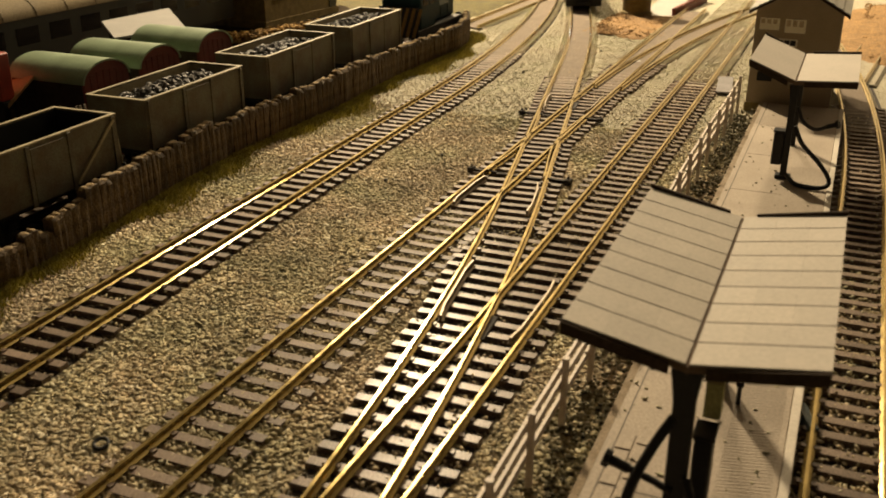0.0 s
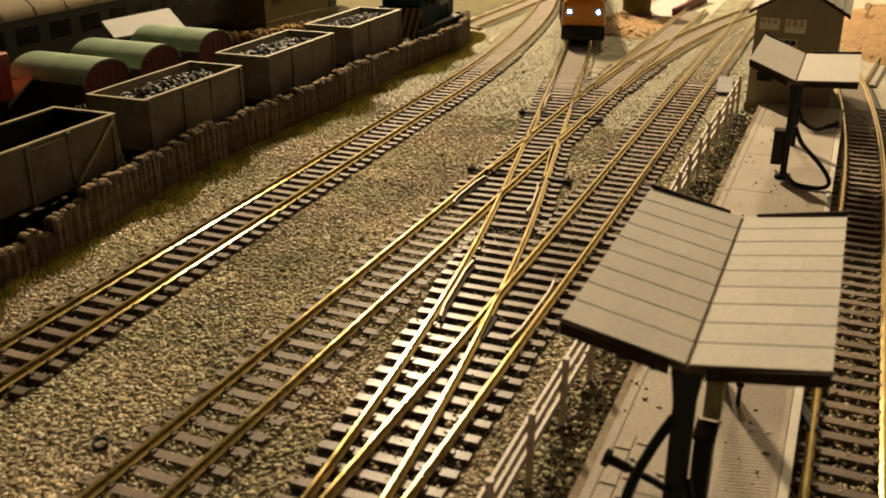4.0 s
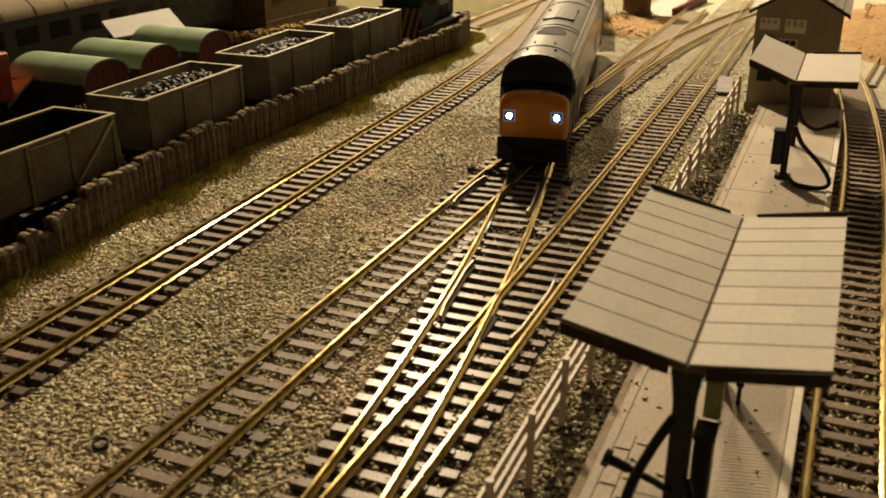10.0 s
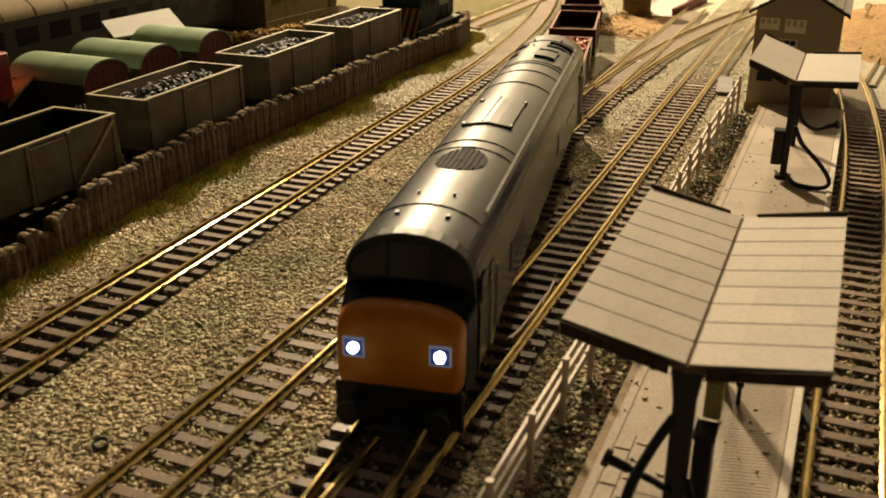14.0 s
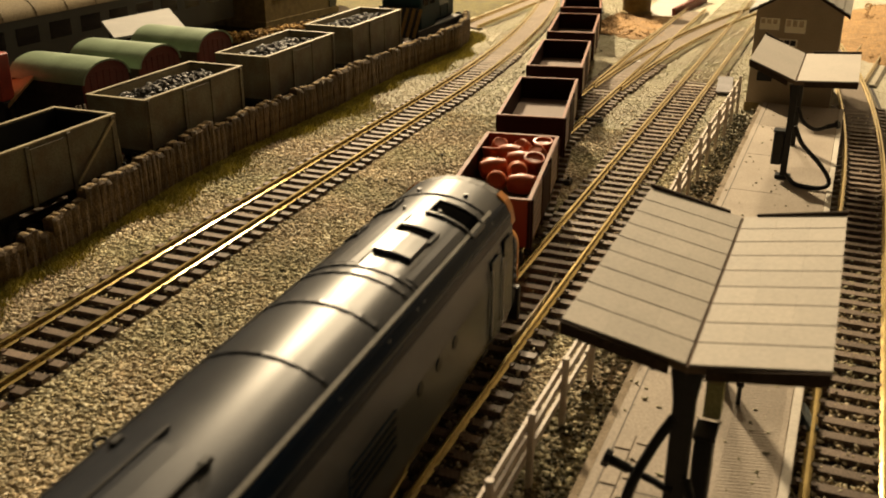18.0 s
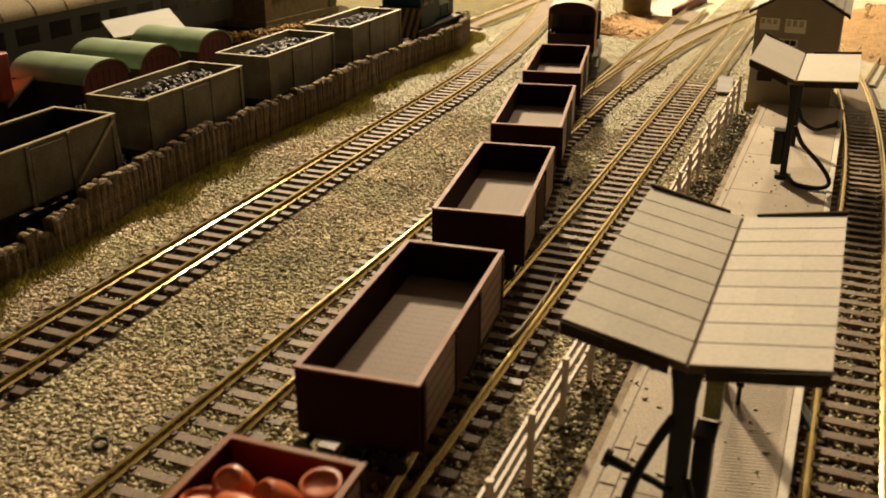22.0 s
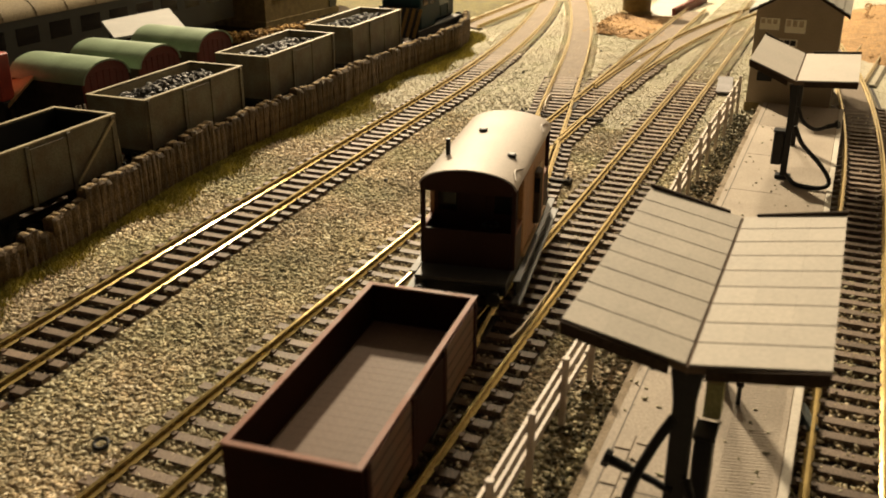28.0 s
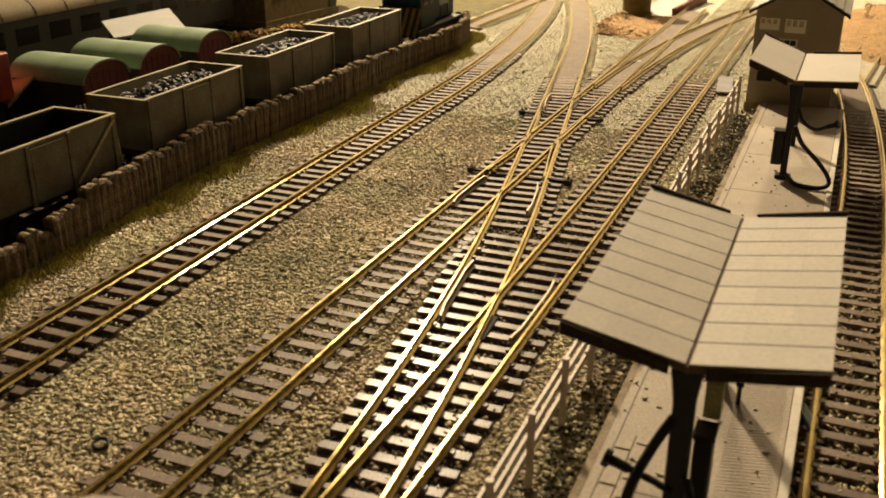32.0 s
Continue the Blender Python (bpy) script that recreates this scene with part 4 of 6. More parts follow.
M_WHEEL = mat("wheel_dark", (0.05, 0.042, 0.036), (0.03, 0.025, 0.022), 0.5, metal=0.5, size=4, fine=0.6)


def underframe(t, L, half, z0, z1, wb, r=5.0):
    bm = box(BM(), -half, half, 0.4, L - 0.4, z0, z1)
    part("underframe", bm, M_BLACK, t, "black underframe")
    for s in (-1, 1):
        for yw in (L / 2 - wb / 2, L / 2 + wb / 2):
            bm = box(BM(), s * 11.2 - 0.5, s * 11.2 + 0.5, yw - 4.5, yw + 4.5, 5.0, z0 + 0.2, 0.2)
            box(bm, s * 12.0 - 0.8, s * 12.0 + 0.8, yw - 1.8, yw + 1.8, 4.2, 8.0, 0.3)
            part("axle_guard", bm, M_BLACK, t)
    for yb, s in ((0, -1), (L, 1)):
        for xb in (-11.2, 11.2):
            bm = rod(BM(), (xb, yb, z0 + 0.8), (xb, yb + s * 4.6, z0 + 0.8), 0.9, 8)
            rod(bm, (xb, yb + s * 4.6, z0 + 0.8), (xb, yb + s * 5.4, z0 + 0.8), 2.3, 12)
            part("buffer", bm, M_BLACK, t)
        bm = box(BM(), -1.6, 1.6, min(yb, yb + s * 9), max(yb, yb + s * 9), 5.4, 6.4, 0.2)
        box(bm, -4.5, 4.5, yb + s * 8.2 - 0.4, yb + s * 8.2 + 0.4, 5.4, 7.6, 0.2)
        part("coupling", bm, M_BLACK, t, "black coupling")
    return [wheelset(t, L / 2 - wb / 2, r), wheelset(t, L / 2 + wb / 2, r)]


def tub(t, L, hw, z0, z1, wall, m_out, m_in, m_rim, m_floor, ends=None, posts=True, planks=0, zf=None):
    """An open wagon body: four walls, a floor, a rim, posts."""
    for nm, b, mm in (("side", (-hw, -hw + wall, 0, L, z0, z1), m_out), ("side", (hw - wall, hw, 0, L, z0, z1), m_out),
                      ("end", (-hw + wall, hw - wall, 0, wall, z0, z1), ends or m_out), ("end", (-hw + wall, hw - wall, L - wall, L, z0, z1), ends or m_out)):
        part(nm, box(BM(), *b), mm, t)
    zf = z0 if zf is None else zf
    fl = part("floor_panel", box(BM(), -hw + wall, hw - wall, wall, L - wall, zf, zf + 1.0), m_floor, t, "plank floor")
    if planks:
        w = (L - 2 * wall) / planks
        pm = mesh_of(box(BM(), -hw + wall + 0.1, hw - wall - 0.1, 0.03, w - 0.03, 0, 0.2), "plank", m_floor)
        for i in range(planks):
            part("plank", pm, None, fl, m=P(0, wall + i * w, zf + 1.0))
    # rims are paler than the body, the light they catch painted in
    for nm, b in (("rim", (-hw - 0.25, -hw + wall + 0.15, -0.25, L + 0.25, z1, z1 + 0.55)), ("rim", (hw - wall - 0.1, hw + 0.2, -0.25, L + 0.25, z1, z1 + 0.55)),
                  ("rim", (-hw + wall + 0.16, hw - wall - 0.16, -0.25, wall + 0.15, z1, z1 + 0.55)), ("rim", (-hw + wall + 0.16, hw - wall - 0.16, L - wall - 0.15, L + 0.25, z1, z1 + 0.55))):
        part(nm, box(BM(), *b), m_rim, t, "top rim, paler for the light it catches")
    if posts:
        for s in (-1, 1):
            for f in (0.03, 0.36, 0.64, 0.97):
                x = s * (hw + 0.35)
                part("stanchion", box(BM(), x - 0.35, x + 0.35, L * f - 1.0, L * f + 1.0, z0 - 1.0, z1 - 0.2, 0.1), m_out, t)
            x = s * (hw + 0.3)
            part("side_door", box(BM(), x - 0.3, x + 0.3, L * 0.36 + 1.3, L * 0.64 - 1.3, z0 - 0.2, z1 - 1.4, 0.15), m_out, t)


def mineral_wagon(name, m, label, load, braces=False):
    t = thing(name, m, label, "wagon", "grey mineral wagons")
    L, hw = 75.0, 15.0
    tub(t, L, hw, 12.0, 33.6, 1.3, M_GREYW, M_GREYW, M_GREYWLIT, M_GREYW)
    underframe(t, L, 12.5, 9.5, 12.0, 40)
    if braces:
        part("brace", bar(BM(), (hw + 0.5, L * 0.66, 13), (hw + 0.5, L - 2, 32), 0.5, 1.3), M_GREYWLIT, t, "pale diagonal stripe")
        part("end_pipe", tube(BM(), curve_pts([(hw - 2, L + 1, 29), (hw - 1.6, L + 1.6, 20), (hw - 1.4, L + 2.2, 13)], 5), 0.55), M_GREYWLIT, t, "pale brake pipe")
    else:
        part("door_bang", box(BM(), hw + 0.3, hw + 1.0, L * 0.5 - 1, L * 0.5 + 1, 8, 13, 0.1), M_GREYW, t)
    if not load:
        # black panels paint shade into the empty wagon's inside
        for nm, b in (("lining", (-hw + 1.32, -hw + 1.6, 1.4, L - 1.4, 13.2, 33.2)), ("lining", (-hw + 1.7, hw - 1.7, L - 1.6, L - 1.32, 13.2, 33.2)), ("lining", (-hw + 1.7, hw - 1.4, 1.4, L - 1.7, 13.05, 13.3))):
            part(nm, box(BM(), *b), M_BLACK, t, "black panel painting the shade inside")
    if load:
        gq = np.random.default_rng(load)
        k = 420
        pos = np.stack([gq.uniform(-hw + 2, hw - 2, k), gq.uniform(3, L - 3, k)], 1)
        zz = 27.0 + 4.2 * np.cos(pos[:, 0] / hw * 1.3) * (0.55 + 0.45 * np.cos((pos[:, 1] - L / 2) / L * 3.0)) + gq.uniform(-0.8, 0.8, k)
        bm = BM()
        for (x, yy), z in zip(pos, zz):
            s = gq.uniform(0.9, 2.5)
            mm = Matrix.Translation((x, yy, z)) @ Euler(gq.uniform(0, 6, 3)).to_matrix().to_4x4() @ Matrix.Diagonal((s, s * gq.uniform(0.6, 1), s * gq.uniform(0.6, 1), 1))
            bmesh.ops.create_icosphere(bm, subdivisions=1, radius=1.0, matrix=mm)
        box(bm, -hw + 1.5, hw - 1.5, 1.5, L - 1.5, 13.5, 27.4)
        # pale panels paint light onto the inner walls above the coal
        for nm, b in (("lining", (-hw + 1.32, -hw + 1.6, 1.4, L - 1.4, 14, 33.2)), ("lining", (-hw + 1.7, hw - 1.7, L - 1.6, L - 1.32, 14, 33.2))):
            part(nm, box(BM(), *b), M_GREYWLIT, t, "pale panel painting light onto the inner wall")
        c = part("coal_load", bm, M_COAL, t, "heap of shiny black coal")
        c["kind"] = "stuff"
    return t


for i, (yy, load, lab) in enumerate(((211.5, 0, "empty grey steel mineral wagon with pale diagonal stripe"), (308.0, 5, "weathered grey mineral wagon heaped with coal"),
                                     (405.5, 6, "weathered grey mineral wagon loaded with coal"), (500.5, 7, "grey mineral wagon with coal near the shunter"))):
    xx = (-275.2, -281.0, -284.6, -287.5)[i]
    mineral_wagon("mineral_wagon", P(xx, yy, 0, 2.0), lab, load, braces=(i == 0))


def shunter():
    t = thing("shunting_locomotive", P(-293.4, 611, 0, 1.2), "dark blue-green shunter with yellow and black striped end", "locomotive")
    part("frame", box(BM(), -15, 15, 0, 84, 9, 14, 0.5), M_BLACK, t)
    part("bonnet", box(BM(), -10.5, 10.5, 34, 80, 14, 36, 2.0), M_TEAL, t, smooth=True)
    cab = part("cab", box(BM(), -15, 15, 4, 32, 14, 42, 1.0), M_TEAL, t)
    part("cab_roof", sweep(BM(), [[(-15.5 + 31 * k / 8, yy, 42 + 4 * math.sin(math.pi * k / 8)) for k in range(9)] for yy in (2.5, 33.5)]), M_TEAL, t)
    part("cab_window", box(BM(), 15.0, 15.3, 8, 17, 30, 38, 0.1), M_GLASS, cab)
    part("cab_window", box(BM(), 15.0, 15.3, 20, 29, 30, 38, 0.1), M_GLASS, cab)
    end = part("end_panel", box(BM(), -15, 15, -0.8, -0.1, 9, 30, 0.1), M_BLACK, t, "striped end panel")
    for i in range(6):
        x = -13.5 + i * 5
        part("stripe", bar(BM(), (x, -1.0, 9.6), (x + 6.0, -1.0, 29.5), 0.3, 2.2), M_YELLOWDULL, end, "yellow warning stripe")
    for i in range(3):
        part("bonnet_door", box(BM(), 10.4, 10.9, 37 + i * 14, 49 + i * 14, 17, 33, 0.2), M_TEAL, t)
    part("crest_panel", box(BM(), 10.9, 11.2, 48, 66, 25, 29, 0.1), mat("pale_crest", (0.16, 0.2, 0.2), None, 0.6), t, "faded pale emblem")
    for s in (-1, 1):
        part("side_frame", box(BM(), s * 14 - 0.8, s * 14 + 0.8, 6, 78, 4, 9, 0.3), M_BLACK, t)
    for yy in (16, 42, 68):
        wheelset(t, yy, 7.5)
    for xb in (-10.5, 10.5):
        bm = rod(BM(), (xb, 84, 12), (xb, 89, 12), 1.1, 8)
        rod(bm, (xb, 89, 12), (xb, 90, 12), 3.0, 12)
        part("buffer", bm, M_BLACK, t)
    return t


M_YELLOWDULL = mat("dull_yellow", (0.22, 0.12, 0.02), None, 0.6, size=5)
shunter()


def grounded_van(m, label):
    t = thing("grounded_van", m, label, "van body", "grounded van bodies")
    hw, L, ze, za = 15.5, 42.0, 35.0, 43.0
    # near-black brown paints shade onto the side; only the end stays red
    part("body", box(BM(), -hw + 0.8, hw - 0.8, -L, -0.6, -3.2, ze), M_BLACKBROWN, t, "van side, near-black brown for its shade")
    rings = []
    for yy in (-L - 1.2, 0.8):
        arc = [(hw * math.cos(math.pi * k / 14), yy, ze - 1.0 + (za - ze + 1.0) * math.sin(math.pi * k / 14)) for k in range(15)]
        rings.append(arc + [(x * 0.95, yy, z - 0.8 * math.sin(math.pi * k / 14)) for k, (x, yy, z) in reversed(list(enumerate(arc)))])
    part("roof", sweep(BM(), rings), M_GREENROOF, t, "pale green arched roof", smooth=True)
    arc = [(0.97 * hw * math.cos(math.pi * k / 14), ze - 1.0 + (za - ze) * math.sin(math.pi * k / 14)) for k in range(15)]
    e = part("end_wall", sweep(BM(), [[(x, yy, z) for x, z in arc] + [(-hw + 0.9, yy, -3), (hw - 0.9, yy, -3)] for yy in (-0.55, 0.0)]), M_DKRED, t, "dark red planked end")
    for i in range(7):
        x = -12.6 + i * 4.2
        part("end_plank", box(BM(), x - 1.9, x + 1.9, 0.02, 0.35, -2, 33.5 + 5 * math.cos(x / 12), 0.1), M_DKRED, e)
    return t


for yy, lab in ((335, "dark red grounded van body with pale green arched roof"), (373, "dark red grounded van body, green roof, beside another"), (418, "dark red grounded van body beside the white-roofed shed")):
    grounded_van(P(-309, yy, 0, -90), lab)


def coach():
    t = thing("coach", P(-460, 240, 0, 1.3), "dark green coach with ribbed tan roof", "coach")
    hw, L = 17.0, 400.0
    part("side", box(BM(), -hw, hw, 0, L, 9, 39), M_DARKGREEN, t)
    arc = [(hw * 1.02 * math.cos(math.pi * k / 14), 39 + 11.5 * math.sin(math.pi * k / 14)) for k in range(15)]
    roof = part("roof", sweep(BM(), [[(x, yy, z) for x, z in arc] for yy in (-0.5, L + 0.5)]), M_COACHROOF, t, "tan ribbed roof", smooth=True)
    for i in range(15):
        yy = 12 + i * 26
        part("roof_rib", sweep(BM(), [[(x * 1.012, q, z + 0.35) for x, z in arc] for q in (yy, yy + 0.9)]), M_COACHROOF, roof)
    for i in range(14):
        part("window", box(BM(), hw - 0.1, hw + 0.12, 14 + i * 27, 32 + i * 27, 24, 34), M_SCREEN, t)
    part("bogie", box(BM(), -13, 13, 20, 60, 2, 9, 0.6), M_BLACK, t)
    part("bogie", box(BM(), -13, 13, L - 60, L - 20, 2, 9, 0.6), M_BLACK, t)
    for yy in (28, 52, L - 52, L - 28):
        wheelset(t, yy, 6.2)
    return t


coach()


def board_roof():
    """A plain white card roof on a dark shed."""
    t = thing("shed", P(-375, 441, 0), "dark shed with a plain white card roof", "shed")
    part("wall", box(BM(), -18, 16, -8, 10, -3.3, 37), M_DARKGREEN, t)
    a = [(17, -43, 37.5), (30, 0, 37.5), (-21, 51, 38), (-24, -6, 38)]
    bm = BM()
    top = [bm.verts.new((x, y_, z + 1.2)) for x, y_, z in a]
    bot = [bm.verts.new((x, y_, z)) for x, y_, z in a]
    bm.faces.new(top)
    bm.faces.new(list(reversed(bot)))
    for i in range(4):
        j = (i + 1) % 4
        bm.faces.new((top[i], top[j], bot[j], bot[i]))
    part("roof", bm, mat("dusty_white_card", (0.27, 0.265, 0.25), (0.22, 0.215, 0.20), 0.75, size=14, fine=0.8, dirt=0.12), t, "plain white card roof")
    return t


board_roof()


def stone_building():
    t = thing("stone_building", P(-436, 660, -3.2, -4), "yellow-brown stone yard building with small windows", "building")
    part("wall", box(BM(), -110, 0, 0, 105, 0, 70, 0.3), M_STONEB, t)
    for y_ in (12, 42, 72):
        w = part("window", box(BM(), -0.3, 0.8, y_, y_ + 14, 22, 40, 0.2), M_CREAM, t, "pale window surround")
        part("pane", box(BM(), 0.6, 1.0, y_ + 1.6, y_ + 12.4, 23.6, 38.4), M_GLASS, w)
    part("door", box(BM(), -0.3, 0.7, 92, 102, 0, 26, 0.2), M_DARKGREEN, t, "dark green door")
    part("plinth", box(BM(), -111, 1.2, -1.2, 106, 0, 6, 0.3), M_STONEB, t)
    part("roof", sweep(BM(), [[(x, -4, z), (x, 109, z), (x, 109, z + 2.5), (x, -4, z + 2.5)] for x, z in ((4, 70.2), (-55, 100), (-114, 70.2))]), M_SLATE, t)
    return t


stone_building()
gh = np.random.default_rng(51)
hy = gh.uniform(575, 745, 2600)
hedge = np.stack([np.interp(hy, [575, 610, 676, 745], [-446, -416, -396, -352]) + gh.normal(0, 4, 2600), hy], 1)
stones("scrub", hedge, gh.uniform(0.9, 2.0, 2600), GROUND_Z + gh.uniform(0, 9, 2600), mat("tan_scrub", (0.44, 0.28, 0.08), (0.22, 0.13, 0.04), 0.95, size=9, vary="island"), "tan scrub bank behind the wagons", 54)
t = thing("red_crate", P(-341, 304, -3.2), "red painted box in the yard, its dark lower part painted black", "crate")
# added black box standing in for the shaded dark below the red
part("crate_dark_part", box(BM(), -46, 0, 0, 7.5, 0, 30, 0.5), M_BLACK, t, "added black box for the dark lower part")
part("crate", box(BM(), -46, 0, 0, 7.5, 30.1, 51, 0.5), M_REDBOX, t)
part("crate_top", box(BM(), -46, -11, 1, 6.5, 51, 59, 0.4), M_REDBOX, t)
t = thing("lean_to", P(-349, 316, -3.2), "small lean-to with a pale timber roof slab", "lean-to")
a = [(13, 3, 39.2), (-8, 11, 39.2), (-13, -2, 28.2), (9, -10, 28.2)]
bm = BM()
top = [bm.verts.new(q) for q in a]
bot = [bm.verts.new((x, y_, z - 1.2)) for x, y_, z in a]
bm.faces.new(top)
bm.faces.new(list(reversed(bot)))
for i in range(4):
    j = (i + 1) % 4
    bm.faces.new((top[i], top[j], bot[j], bot[i]))
part("roof", bm, M_TIMBER, t, "pale timber roof slab")
for x, y_, h in ((8, -8, 26.5), (-11, -1, 26.5), (-7, 9, 37.5)):
    part("post", box(BM(), x - 1, x + 1, y_ - 1, y_ + 1, 0, h, 0.2), M_BLACKBROWN, t)
t = thing("white_picket", P(-306, 308, -3.2, 0), "row of small pale pickets", "fence")
for i in range(6):
    part("picket", box(BM(), -0.4, 0.4, i * 2.6, i * 2.6 + 0.9, 0, 30, 0.1), M_FENCE, t)


verge = [(x_on(LINE_K, y_) - 19, y_) for y_ in (740, 790, 850, 920, 1000)]
patch("yard_verge", verge + [(-520, 1010), (-520, 880), (-430, 770), (-345, 728)], 2.0, mat("verge_turf", (0.105, 0.088, 0.022), (0.06, 0.05, 0.012), 0.95, size=9, fine=1.2, bump=1.0, relief=0.8, dirt=0.5), "brown and olive turf beside the yard track", 9)


# ---- the far end ----
def water_tower():
    t = thing("water_tower", P(-180, 866, GROUND_Z), "small yellow-grey stone tower base", "tower")
    part("base", lathe(BM(), [(14.0, 0), (14.0, 3), (12.6, 4), (12.6, 60), (14, 62)], 20), M_STONEB, t, smooth=True)
    return t


water_tower()
t = thing("ramp_platform", P(-158, 905, GROUND_Z, -6), "white-edged sloping platform end", "ramp")
part("ramp", sweep(BM(), [[(-12, yy, 0), (14, yy, 0), (14, yy, z), (-12, yy, z)] for yy, z in ((-42, 0.8), (70, 18))]), M_CARD, t)
part("ramp_wall", box(BM(), 14.1, 17, -40, 70, 0, 8, 0.3), M_DKRED, t, "red brick side wall")
g = np.random.default_rng(23)
specks = np.concatenate([scatter(14, -120, -60, 500, 780, 61), scatter(10, -240, -150, 300, 760, 62)])
specks = specks[clear_of_tracks(specks)]
stones("ballast", specks, g.uniform(0.9, 1.7, len(specks)), np.full(len(specks), GROUND_Z + 1.3), M_COAL, "stray dark lumps on the ballast", 63)
t = thing("white_chip", P(-133, 652, GROUND_Z + 0.7, 20), "small white chip beside the rail", "scrap")
part("chip", sweep(BM(), [[(-4, yy, 0), (4, yy, 0), (3, yy, 1.4), (-3.4, yy, 1.8)] for yy in (-3, 4)]), M_CARD, t)

t = thing("washer", P(-151.8, 146.2, GROUND_Z + 1.7, 0, 14, 8), "small black ring lying on the ballast", "washer")
part("ring", tube(BM(), [(1.7 * math.cos(k * math.pi / 8), 1.7 * math.sin(k * math.pi / 8), 0) for k in range(17)], 0.5, 8), M_BLACK, t, smooth=True)


# ---- the train ----
NOSE = 290.5


def loco_ring(y, hw, z0, z1, arch, n=13):
    """A lower body section with an arched top."""
    pts = [(-hw * 0.97, y, z0), (-hw, y, z0 + 3)]
    for k in range(n):
        a = math.pi * (1 - k / (n - 1))
        c = math.cos(a)
        pts.append((hw * (abs(c) ** 0.8) * (1 if c > 0 else -1), y, z1 - arch * (1 - math.sin(a) ** 0.85)))
    return pts + [(hw, y, z0 + 3), (hw * 0.97, y, z0)]


ROOF_ARC = [(-17.0, 37.0), (-16.5, 40.0), (-15.0, 42.7), (-12.0, 45.2), (-8.0, 46.9), (-4.0, 47.8), (0.0, 48.1), (4.0, 47.8), (8.0, 46.9), (12.0, 45.2), (15.0, 42.7), (16.5, 40.0), (17.0, 37.0)]


def roof_z(x):
    return float(np.interp(x, [q[0] for q in ROOF_ARC], [q[1] for q in ROOF_ARC]))


def strip_on_roof(y0, y1, x0, x1, lift, n=10):
    """A thin curved plate that lies on the roof."""
    xs = [x0 + (x1 - x0) * k / n for k in range(n + 1)]
    rings = []
    for yy in (y0, y1):
        up = [(x, yy, roof_z(x) + lift) for x in xs]
        dn = [(x, yy, roof_z(x) - 0.4) for x in reversed(xs)]
        rings.append(up + dn)
    return sweep(BM(), rings)


# flat black that stands in for the shade inside roof recesses
M_VOID = mat("shade_black_plate", (0.004, 0.004, 0.004), None, 1.0, size=10, fine=0.6, bump=0, spec=0.0)


